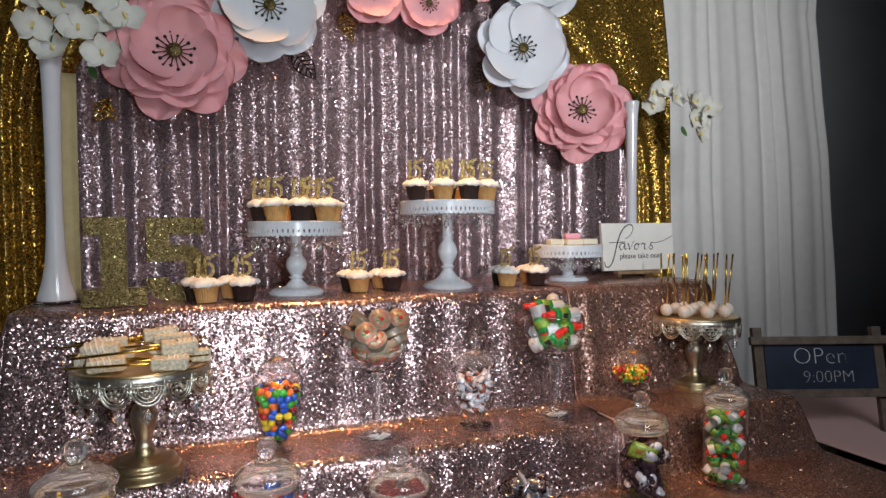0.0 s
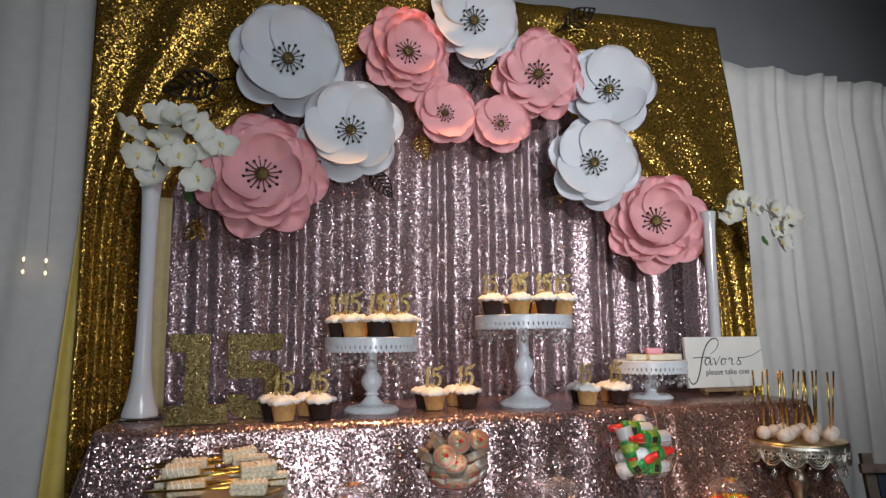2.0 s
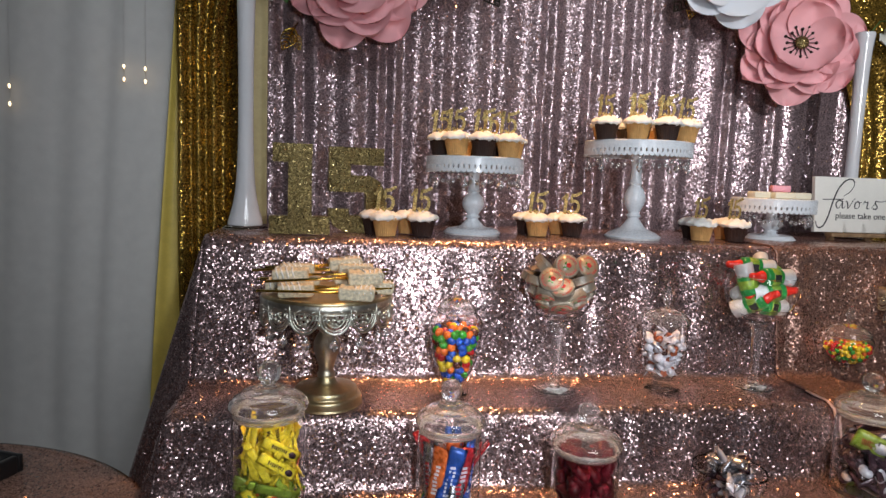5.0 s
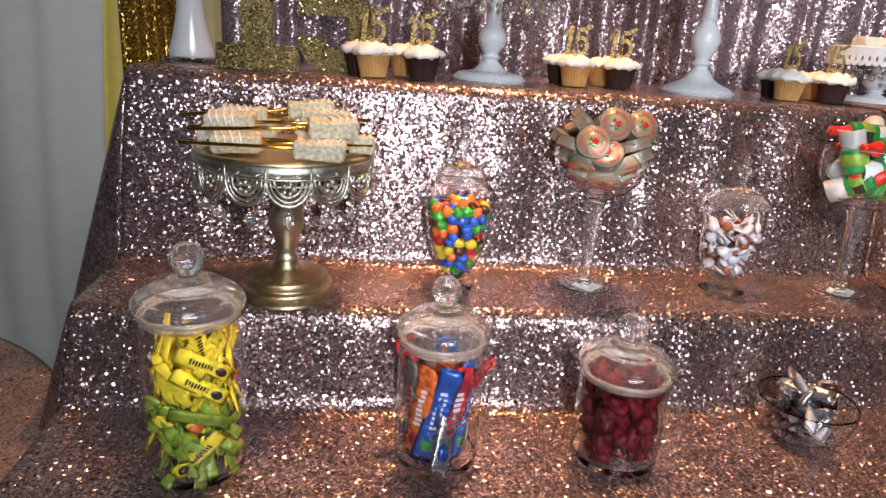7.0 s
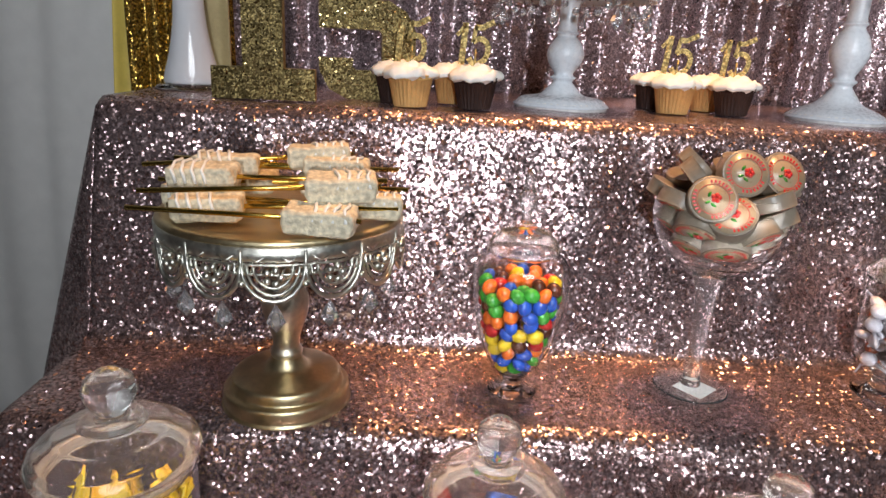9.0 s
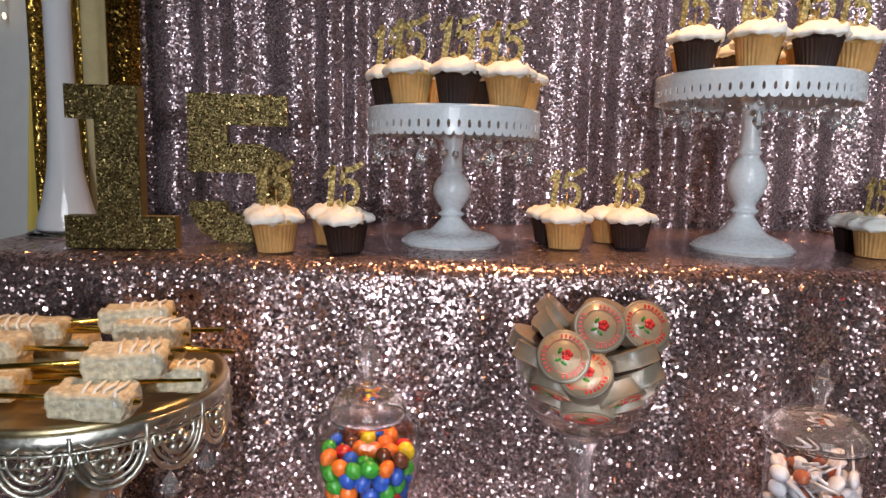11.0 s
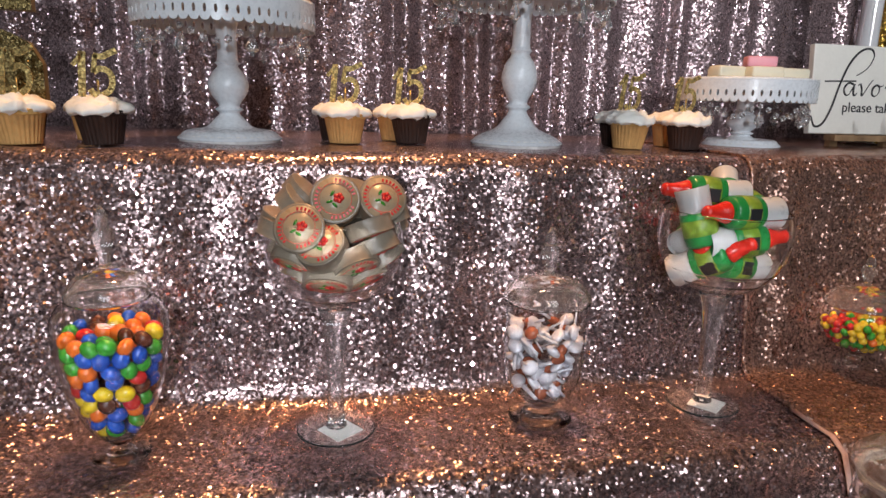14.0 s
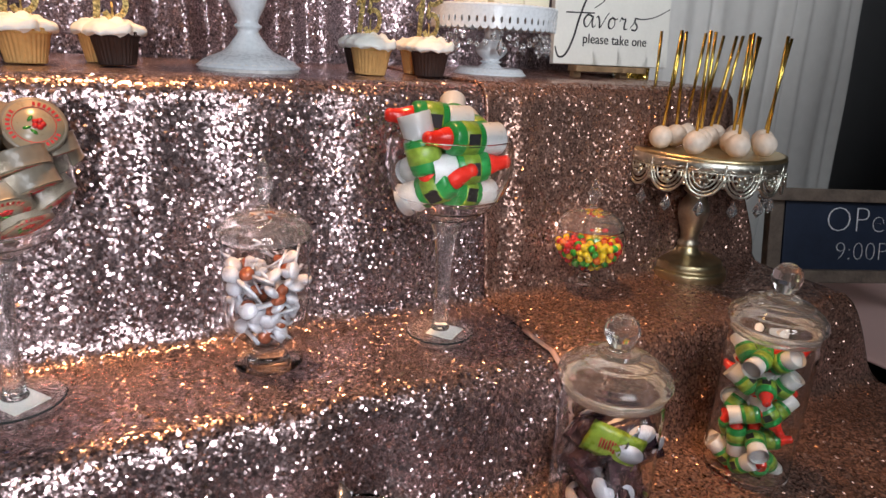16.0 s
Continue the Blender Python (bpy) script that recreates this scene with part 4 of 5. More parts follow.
def leaf_mesh():
    """A cut-out leaf: outline, midrib and slanting veins with gaps between."""
    bits = [tube([(0, 0, 0), (0, 0.05, 0.004), (0, 0.1, 0)], 0.0020, 5, 0.5)]
    for s in (-1, 1):
        bits.append(tube([(s * 0.022 * math.sin(math.pi * (q / 12) ** 0.8), 0.02 + 0.08 * q / 12, 0.003) for q in range(13)], 0.0018, 5))
        for k in range(6):
            y = 0.025 + 0.011 * k
            w = 0.022 * math.sin(math.pi * ((y + 0.012 - 0.02) / 0.08) ** 0.8)
            bits.append(tube([(0, y, 0.003), (s * w, y + 0.012, 0.003)], 0.0020, 5))
    return mesh_of(merge(*bits), "leaf")


LEAVES = [(-0.159, 2.048, 113, True, 1.88), (-0.156, 1.993, 119, False, 1.70), (0.222, 1.822, -144, True, 1.25), (0.373, 1.942, -166, False, 1.06), (0.544, 2.069, -21, True, 1.25), (0.590, 2.083, -26, False, 0.98), (0.839, 2.306, -58, True, 1.52),
          (0.838, 2.267, -69, False, 1.14), (1.129, 2.245, -110, False, 1.29), (0.845, 1.840, 142, True, 1.21), (0.848, 1.819, 164, False, 0.92), (-0.219, 1.656, 154, False, 0.85), (-0.236, 1.639, -154, False, 0.61), (0.710, 1.933, 154, True, 0.63), (1.099, 1.944, -73, False, 0.91)]
LEAF_GOLD = leaf_mesh()
LEAF_DARK = LEAF_GOLD.copy()
for x, z, spin, dark, size in LEAVES:
    solo("cutout_leaf", LEAF_DARK if dark else LEAF_GOLD, BLACK_FOIL if dark else GOLD_BRIGHT, pose(x, 1.855, z, 90, 0, 0) @ pose(0, 0, 0, 0, 0, spin) @ pose(0, 0, 0, 14, 0, 0) @ Matrix.Scale(size, 4),
         ("dark" if dark else "gold") + " foil cut-out leaf tucked behind the paper flowers", "paper leaf", "cut-out leaves")

# ---- glass jars, goblets and what they hold ----


def clear(ob):
    ob.visible_shadow = False
    return ob


def shell(outer, wall, floor_z):
    """A glass wall: the outer outline upwards, over the lip, and back down inside to the floor."""
    inner = [(max(r - wall, 0.0), z) for r, z in reversed(outer) if z > floor_z]
    return outer + inner + [(0, floor_z)]


def candy_jar(x, y, r, h, turn, label):
    """A straight glass jar on the low step with a domed, knobbed lid."""
    thing = empty("candy_jar", pose(x, y, LOW + 0.003, 0, 0, turn), label, "candy jar", "lidded candy jars")
    body = [(0, 0), (r * 0.9, 0.0), (r * 0.98, 0.004), (r, 0.012), (r, h - 0.02), (r * 0.97, h - 0.008), (r * 0.93, h)]
    clear(part("glass_body", lathe(dense(shell(body, 0.0022, 0.008)), 64), GLASS, thing))
    part("seal", lathe([(r * 0.88, h - 0.006), (r * 0.965, h - 0.006), (r * 0.985, h), (r * 0.965, h + 0.005), (r * 0.88, h + 0.005), (r * 0.88, h - 0.006)], 48), SEAL, thing, "milky rubber seal")
    k = r / 0.054
    lid = [(r * 1.0, h + 0.0055), (r * 1.07, h + 0.007), (r * 1.09, h + 0.011), (r * 1.05, h + 0.017), (r * 0.98, h + 0.020), (r * 0.95, h + 0.022), (r * 0.7, h + 0.031), (r * 0.42, h + 0.036),
           (r * 0.38, h + 0.039), (r * 0.22, h + 0.0405), (0.010 * k, h + 0.043), (0.0165 * k, h + 0.052), (0.0185 * k, h + 0.060), (0.016 * k, h + 0.069), (0.008 * k, h + 0.075), (0, h + 0.076)]
    inner = [(0, h + 0.035), (r * 0.4, h + 0.0325), (r * 0.7, h + 0.027), (r * 0.93, h + 0.018), (r * 1.0, h + 0.012), (r * 1.0, h + 0.0055)]
    clear(part("lid", lathe(dense(lid + inner), 64), LID_GLASS, thing, "domed glass lid with round knob"))
    return thing


def pillow(l, w, t, crimp=0.12, seed=0.0, bend=0.0):
    """A flat sealed wrapper: puffed middle, thin ridged ends."""
    def f(s):
        def g(u, v):
            a, b = 2 * u - 1, 2 * v - 1
            puff = (1 - b ** 4) * (max(0.0, 1 - (abs(a) / (1 - crimp)) ** 6) if abs(a) < 1 - crimp else 0.0)
            rip = 0.0007 * math.sin(b * 14) if abs(a) > 1 - crimp else 0.0
            return (a * l / 2, b * w / 2, s * (t / 2 * puff + 0.0003) + rip + bend * l * a * a + 0.0012 * rough_noise(a * 3 + seed, b * 3, seed))
        return g
    bm = merge(grid(15, 7, f(1)), grid(15, 7, f(-1)))
    bmesh.ops.remove_doubles(bm, verts=bm.verts, dist=0.0007)
    return mesh_of(bm, "wrapper")


def with_material(me, mat):
    me = me.copy()
    me.materials.clear()
    me.materials.append(mat)
    return me


def printed_bar(l, w, t, mat, mark, label, category, group, bend=0.0):
    """A wrapped bar with a plain printed patch and bar in place of lettering."""
    seed = rnd.uniform(0, 30)
    thing = empty("wrapped_candy", pose(0, 0, -5), label, category, group)
    part("wrapper", with_material(pillow(l, w, t, 0.1, seed, bend), mat), None, thing)
    if mark:
        part("printed_patch", lathe([(0, 0.0), (w * 0.30, 0.0), (w * 0.30, 0.0005), (0, 0.0006)], 16), mark[0], thing, "printed oval patch", pose(-l * 0.30, 0, t * 0.5) @ Matrix.Diagonal((1.3, 0.9, 1, 1)))
        letters = [box(l * 0.032, w * rnd.uniform(0.26, 0.4), 0.0005, m=pose(-l * 0.12 + k * l * 0.052, rnd.uniform(-0.02, 0.02) * w, t * 0.5, 0, 0, 12)) for k in range(8)]
        part("printed_lettering", merge(*letters), mark[1], thing, "row of plain lettering bars", smooth=False)
    return thing


def strew(masters, spots):
    for i, (k, m) in enumerate(spots):
        copy_thing(masters[k % len(masters)], m)
    for ob in masters:
        for o in (*ob.children_recursive, ob):
            bpy.data.objects.remove(o)


def around(x, y, r, z, a, lean, roll=0.0, out=0.0):
    """A pose on the wall of a jar at angle a (degrees, -90 faces the viewer), its face outwards and its length leaning from upright."""
    b = radians(a)
    return pose(x + r * math.cos(b), y + r * math.sin(b), z, 0, 0, a + 90) @ pose(0, 0, 0, 90 + out, 0, 0) @ pose(0, 0, 0, 0, roll, 90 + lean)


# yellow and lime tamarind bars
candy_jar(-0.196, 1.088, 0.0535, 0.192, 0, "tall lidded glass jar of yellow and green wrapped candy bars")
bars = [printed_bar(0.066, 0.017, 0.004, YELLOW, (DARKWRAP, DARKWRAP), "yellow wrapped candy bar in the glass jar", "candy bar", "yellow and green candy bars"),
        printed_bar(0.058, 0.014, 0.0035, YELLOW, None, "yellow wrapped candy bar in the glass jar", "candy bar", "yellow and green candy bars"),
        printed_bar(0.068, 0.014, 0.005, LIME, None, "lime green wrapped candy bar in the glass jar", "candy bar", "yellow and green candy bars", 0.03),
        printed_bar(0.05, 0.014, 0.004, ORANGEWRAP, None, "orange wrapped candy bar in the glass jar", "candy bar", "yellow and green candy bars")]
spots = []
for i in range(132):
    z = LOW + 0.03 + 0.138 * (i % 33) / 33
    high = z > LOW + 0.1
    k = (rnd.choice((0, 1, 1, 1)) if high else rnd.choice((2, 2, 2, 2, 0, 3)))
    a = -90 + rnd.uniform(-120, 120) if i < 116 else rnd.uniform(0, 360)
    spots.append((k, around(-0.196, 1.088, rnd.uniform(0.024, 0.0405) if i < 116 else 0.012, z, a, rnd.uniform(-75, 20) if high else rnd.uniform(-60, 70), rnd.uniform(-25, 25), rnd.uniform(-20, 10))))
spots += [(0, around(-0.196, 1.088, 0.0465, LOW + 0.128, -68, 52)), (0, around(-0.196, 1.088, 0.0465, LOW + 0.152, -62, 55)), (0, around(-0.196, 1.088, 0.0455, LOW + 0.045, -75, -48)), (2, around(-0.196, 1.088, 0.046, LOW + 0.09, -70, 68)),
          (2, around(-0.196, 1.088, 0.046, LOW + 0.07, -110, 30)), (2, around(-0.196, 1.088, 0.045, LOW + 0.05, -95, 20)), (1, around(-0.196, 1.088, 0.0455, LOW + 0.135, -115, 15)), (1, around(-0.196, 1.088, 0.0455, LOW + 0.13, -100, 30))]
strew(bars, spots)

# long fruit chew bars
candy_jar(0.080, 1.098, 0.0505, 0.158, 0, "lidded glass jar of long blue and red wrapped chews")
bars = [printed_bar(0.125, 0.027, 0.004, BLUEWRAP, (C_GREEN, WHITEWRAP), "long blue wrapped chew standing in the jar", "candy bar", "long wrapped chews"),
        printed_bar(0.125, 0.027, 0.004, REDWRAP, (WHITEWRAP, WHITEWRAP), "long red wrapped chew standing in the jar", "candy bar", "long wrapped chews"),
        printed_bar(0.125, 0.025, 0.004, SILVER, (BLUEWRAP, REDWRAP), "long silver wrapped chew standing in the jar", "candy bar", "long wrapped chews"),
        printed_bar(0.12, 0.025, 0.004, ORANGEWRAP, (REDWRAP, WHITEWRAP), "long orange wrapped chew standing in the jar", "candy bar", "long wrapped chews")]
spots = [(0, around(0.080, 1.098, 0.040, LOW + 0.083, -100, -14)), (1, around(0.080, 1.098, 0.037, LOW + 0.078, -70, -12)), (2, around(0.080, 1.098, 0.0415, LOW + 0.08, -80, -20, 30)), (3, around(0.080, 1.098, 0.04, LOW + 0.083, -128, -8)),
         (2, around(0.080, 1.098, 0.039, LOW + 0.08, -150, 5)), (0, around(0.080, 1.098, 0.036, LOW + 0.083, -44, -6)), (1, around(0.080, 1.098, 0.034, LOW + 0.083, -20, 2))]
spots += [(i, around(0.080, 1.098, rnd.uniform(0.008, 0.034), LOW + 0.085, rnd.uniform(0, 360), rnd.uniform(-15, 12), rnd.uniform(-40, 40))) for i in range(16)]
strew(bars, spots)


def gummy_mesh(seed):
    pts = [(0.005 * (q - 2.5), 0.005 * math.sin(q * 0.7 + seed), 0.004 * math.sin(q + seed)) for q in range(6)]
    bm = tube(pts, 0.0098, 10, 0.8)
    for v in bm.verts:
        v.co *= 1 + 0.3 * rough_noise(v.co.x * 150 + seed, v.co.y * 150, v.co.z * 150)
    return mesh_of(bm, "gummy")


candy_jar(0.305, 1.095, 0.0535, 0.118, 0, "short lidded glass jar filled with dark red gummy candy")
GUMMIES = [with_material(gummy_mesh(q * 1.7), GUMMY) for q in range(4)]
for i in range(95):
    a, z = rnd.uniform(0, 2 * math.pi), LOW + 0.02 + 0.095 * (i / 95)
    r = rnd.uniform(0.012, 0.034) if i % 3 else 0.034
    solo("gummy_candy", GUMMIES[i % 4], None, pose(0.305 + r * math.cos(a), 1.095 + r * math.sin(a), z, rnd.uniform(0, 360), rnd.uniform(0, 360), rnd.uniform(0, 360)), "dark red gummy candy in the short jar", "candy", "red gummy candies")

# bowl of clear wrapped candies
thing = empty("glass_bowl", pose(0.583, 1.128, LOW + 0.003), "low glass bowl heaped with silver wrapped candies", "bowl")
clear(part("glass_wall", lathe(shell(smoothed([(0, 0), (0.026, 0.0), (0.034, 0.004), (0.052, 0.02), (0.061, 0.042), (0.062, 0.06)], 4), 0.002, 0.005), 48), GLASS, thing))
WRAP = [with_material(pillow(0.036, 0.02, 0.009, 0.2, q), mm) for q, mm in enumerate((SILVER, SILVER, WHITEWRAP, DARKWRAP))]
for i in range(60):
    a, z = rnd.uniform(0, 2 * math.pi), rnd.uniform(0.018, 0.082)
    r = rnd.uniform(0.0, 0.018 + 0.03 * min(1, z / 0.04) - 0.02 * max(0, (z - 0.06) / 0.03))
    solo("wrapped_mint", WRAP[i % 4], None, pose(0.583 + r * math.cos(a), 1.128 + r * math.sin(a), LOW + z, rnd.uniform(-70, 70), rnd.uniform(-50, 50), rnd.uniform(0, 360)), "silver twist wrapped candy in the glass bowl", "candy", "silver wrapped candies")

# dark and yellow wrapped bars
candy_jar(0.855, 1.135, 0.0525, 0.150, 0, "lidded glass jar of dark and yellow wrapped candy")
bars = [printed_bar(0.06, 0.034, 0.007, DARKWRAP, (WHITEWRAP, DARKWRAP), "dark wrapped candy in the glass jar", "candy bar", "dark wrapped candies"),
        printed_bar(0.055, 0.036, 0.007, LIME, (WHITEWRAP, REDWRAP), "yellow wrapped candy in the glass jar", "candy bar", "dark wrapped candies"),
        printed_bar(0.05, 0.03, 0.006, SILVER, (DARKWRAP, DARKWRAP), "silver wrapped candy in the glass jar", "candy bar", "dark wrapped candies")]
spots = [(1, around(0.855, 1.135, 0.043, LOW + 0.112, -125, 70)), (2, around(0.855, 1.135, 0.042, LOW + 0.11, -80, 50)), (0, around(0.855, 1.135, 0.043, LOW + 0.045, -85, 15)), (0, around(0.855, 1.135, 0.043, LOW + 0.075, -105, 10))]
spots += [(rnd.choice((0, 0, 0, 0, 1, 2)), around(0.855, 1.135, rnd.uniform(0.008, 0.04), LOW + 0.02 + 0.1 * i / 30, rnd.uniform(0, 360), rnd.uniform(-40, 40) + 90, rnd.uniform(-20, 20), rnd.uniform(-60, -20))) for i in range(30)]
strew(bars, spots)


def baby_bottle():
    """A toy bottle candy: white cup, green band with a label, red teat."""
    thing = empty("bottle_candy", pose(0, 0, -5), "small green bottle candy with white cup and red tip", "candy", "bottle candies")
    part("cup", lathe([(0, -0.0395), (0.0, -0.041), (0.0145, -0.041), (0.0150, -0.040), (0.0138, -0.020), (0.0138, -0.016), (0, -0.016), (0, -0.018)][2:], 24), PLASTIC_W, thing, "white plastic cup")
    part("cup_floor", lathe([(0, -0.034), (0.0138, -0.034), (0.0138, -0.033), (0, -0.033)], 20), PLASTIC_W, thing)
    part("body", lathe([(0, -0.0165), (0.0148, -0.0165), (0.0152, -0.015), (0.0152, 0.010), (0.0145, 0.0145), (0.0135, 0.0165), (0.009, 0.018), (0, 0.018)], 24), GREEN, thing)
    part("label", lathe([(0.01525, -0.010), (0.0155, -0.0098), (0.0155, 0.0058), (0.01525, 0.006)], 24), LABEL_Y, thing, "yellow printed label")
    part("label_mark", box(0.012, 0.0012, 0.013, 0.0003, 1), INK, thing, "black print block on the label", pose(0, -0.0153, -0.0085), False)
    part("teat", lathe(smoothed([(0, 0.0175), (0.0095, 0.0175), (0.0095, 0.022), (0.0075, 0.028), (0.006, 0.036), (0.0062, 0.040), (0.004, 0.0435), (0, 0.044)], 3), 20), PLASTIC_R, thing, "red plastic tip")
    return thing


candy_jar(1.066, 1.118, 0.0475, 0.186, 0, "tall lidded glass jar of green and red bottle candies")
spots = []
for i in range(44):
    ring = i < 35
    a = radians(360 * (i % 7) / 7 + 25 * (i // 7)) if ring else rnd.uniform(0, 6.28)
    z = LOW + 0.026 + 0.033 * (i // 7) if ring else LOW + 0.03 + 0.016 * (i - 35)
    r = 0.0225 if ring else 0.006
    spots.append((0, pose(1.062 + r * math.cos(a), 1.118 + r * math.sin(a), z, rnd.uniform(0, 360), rnd.uniform(-60, 60), rnd.uniform(0, 360)) @ Matrix.Diagonal((0.72, 0.72, 0.56, 1))))
GX, GY = 0.761, 1.337
for dx, dy, z, rx, ry, rz in ((0.002, -0.024, 1.104, 0, -88, 6), (0.013, -0.022, 1.073, 0, 84, -6), (-0.024, 0.008, 1.121, 0, -86, -10), (0.012, 0.018, 1.116, 130, 30, 0), (0.040, 0.012, 1.106, 120, 60, 20),
                              (-0.036, -0.010, 1.084, 168, -14, 0), (0.010, -0.010, 1.043, 0, -80, 14), (-0.022, -0.016, 1.052, 40, 50, 0), (0.032, 0.018, 1.074, 120, 60, 0), (-0.02, 0.03, 1.070, 0, 80, 40), (0.01, 0.036, 1.092, 0, -80, -20)):
    spots.append((0, pose(GX + dx, GY + dy, z, 0, 0, rz) @ pose(0, 0, 0, rx, ry, 0) @ Matrix.Diagonal((1.22, 1.22, 1.12, 1)) @ Matrix.Scale(1.0 if dy < 0.009 else 0.82, 4)))
strew([baby_bottle()], spots)


def goblet(x, y, r, rim, label):
    thing = empty("goblet", pose(x, y, MID + 0.003), label, "goblet", "tall goblets")
    c = rim - MID - 0.03
    bowl = [(r * math.sin(q), c - r * math.cos(q)) for q in (0.16, 0.3, 0.5, 0.75, 1.0, 1.25, 1.5, 1.75, 1.95)]
    base_z = bowl[0][1]
    inner = [((r - 0.0024) * math.sin(q), c - (r - 0.0024) * math.cos(q)) for q in (1.95, 1.75, 1.5, 1.25, 1.0, 0.75, 0.5, 0.3, 0.15)] + [(0, c - r + 0.006)]
    clear(part("bowl", lathe(dense([(0, base_z)] + bowl + inner), 64), GLASS, thing, "round clear glass bowl"))
    b = base_z - 0.0005
    clear(part("stem", lathe(dense(smoothed([(0, 0.0048), (0.011, 0.0048), (0.0095, 0.012), (0.0085, 0.04), (0.0095, b * 0.6), (0.0125, b * 0.86), (0.017, b - 0.004), (0.016, b), (0, b)], 3)), 40), STEMWARE, thing, "thick tapering clear stem"))
    clear(part("foot", lathe(dense([(0, 0.0008), (0.040, 0.0008), (0.0415, 0.002), (0.040, 0.0032), (0.015, 0.0044), (0, 0.0044)]), 48), STEMWARE, thing, "flat round glass foot"))
    solo("paper_square", box(0.034, 0.034, 0.0006), SIGN, pose(x + 0.004, y - 0.004, MID + 0.0022, 0, 0, 38), "small square of white card under the goblet foot", "card", "goblet cards", smooth=False)
    return thing


goblet(0.329, 1.337, 0.0685, 1.100, "tall stemmed glass goblet heaped with round peanut candies")
goblet(GX, GY, 0.072, 1.104, "tall stemmed glass goblet heaped with green bottle candies")


def peanut_disc():
    thing = empty("peanut_candy", pose(0, 0, -5), "round peanut candy in a clear wrapper printed with a rose", "candy", "round peanut candies")
    part("disc", lathe(smoothed([(0, -0.0075), (0.0215, -0.0075), (0.0232, -0.006), (0.0232, 0.006), (0.0215, 0.0075), (0, 0.0075)], 3), 32), MAZ, thing)
    part("print_ground", lathe([(0, 0.0077), (0.021, 0.0077), (0.021, 0.0081), (0, 0.0081)], 32), MAZ_TOP, thing)
    for a0, r in ((20, 0.0178), (150, 0.0178), (265, 0.0178)):
        for k in range(7):
            a = radians(a0 + k * 12)
            part("lettering_bar", LETTER, RED, thing, m=pose(r * math.cos(a), r * math.sin(a), 0.0081, 0, 0, math.degrees(a) + 90))
    part("ring", lathe([(0.0148, 0.0081), (0.0153, 0.0081), (0.0153, 0.0084), (0.0148, 0.0084), (0.0148, 0.0081)], 32), RED, thing, "thin red printed ring")
    part("rose", merge(*(ball(0.0028, Matrix.Translation((0.003 + 0.0028 * math.cos(q * 1.26), 0.001 + 0.0028 * math.sin(q * 1.26), 0.0084)), 1, (1, 1, 0.25)) for q in range(5))), RED, thing, "red printed rose")
    part("rose_leaf", merge(*(ball(0.0028, pose(px, py, 0.0083, 0, 0, pa), 1, (1.3, 0.6, 0.2)) for px, py, pa in ((-0.003, 0.005, 60), (-0.005, -0.003, 20), (0.0, -0.006, -40)))), C_GREEN, thing, "green printed leaf")
    return thing


LETTER = mesh_of(box(0.0019, 0.003, 0.0004), "lettering_bar", False)
X, Y = 0.329, 1.337
spots = [(0, pose(X + dx, Y + dy, z, rx, ry, rz)) for dx, dy, z, rx, ry, rz in (
    (0.000, -0.030, 1.119, 68, 4, -4), (0.044, -0.018, 1.117, 60, 8, 6), (-0.032, -0.042, 1.094, 64, -6, -10), (-0.013, -0.050, 1.079, 46, -14, -12), (0.018, 0.012, 1.118, 200, 10, 0))]
spots += [(0, pose(X + dx, Y + dy, z, 180 + rx, ry, rz)) for dx, dy, z, rx, ry, rz in (
    (-0.034, -0.012, 1.110, 10, 46, 0), (-0.028, 0.012, 1.118, 14, 42, 10), (0.031, -0.034, 1.093, -16, -18, 0), (0.036, -0.036, 1.076, -20, -20, 12), (0.016, -0.046, 1.062, -34, -24, 0), (-0.036, -0.034, 1.064, -24, 26, 0),
    (-0.008, -0.040, 1.046, -34, 8, 0), (-0.050, -0.014, 1.086, -8, 22, 0), (0.050, -0.004, 1.100, -6, -16, 0), (0.02, 0.035, 1.108, 20, 10, 0), (-0.025, 0.038, 1.1, 10, -8, 0), (0.046, -0.014, 1.060, -14, -36, 0), (-0.044, 0.0, 1.060, -6, 36, 0),
    (0.0, 0.036, 1.055, 26, 0, 0), (0.01, 0.0, 1.085, 8, 5, 0), (0.0, 0.0, 1.032, -4, 4, 0), (0.036, 0.03, 1.08, 14, -14, 0), (0.026, -0.022, 1.044, -26, -26, 0), (-0.028, -0.012, 1.042, -16, 30, 0), (-0.05, 0.02, 1.09, 6, 20, 0), (0.052, 0.018, 1.086, 6, -24, 0))]
strew([peanut_disc()], spots)


def footed_jar(x, y, outline, floor_z, lid_r, lid_z, tall, label):
    """A small footed apothecary jar on the middle step, with a domed lid and pointed finial."""
    thing = empty("apothecary_jar", pose(x, y, MID + 0.003), label, "apothecary jar", "footed apothecary jars")
    clear(part("glass_body", lathe(dense(shell(smoothed(outline, 4), 0.0016, floor_z)), 64), GLASS, thing))
    r, z, k = lid_r, lid_z, tall
    lid = smoothed([(r * 0.93, z), (r, z + 0.002), (r * 0.97, z + 0.008), (r * 0.7, z + 0.020), (r * 0.3, z + 0.026), (0.0055, z + 0.030), (0.0055, z + 0.030 + 0.2 * k), (0.0088, z + 0.030 + 0.38 * k), (0.0092, z + 0.030 + 0.5 * k), (0.0062, z + 0.030 + 0.62 * k),
                    (0.0045, z + 0.030 + 0.85 * k), (0, z + 0.030 + k)], 4)
    clear(part("lid", lathe(lid + [(0, z + 0.023), (r * 0.3, z + 0.0235), (r * 0.68, z + 0.017), (r * 0.92, z + 0.007), (r * 0.93, z)], 64), LID_GLASS, thing, "domed glass lid with pointed finial"))
    return thing


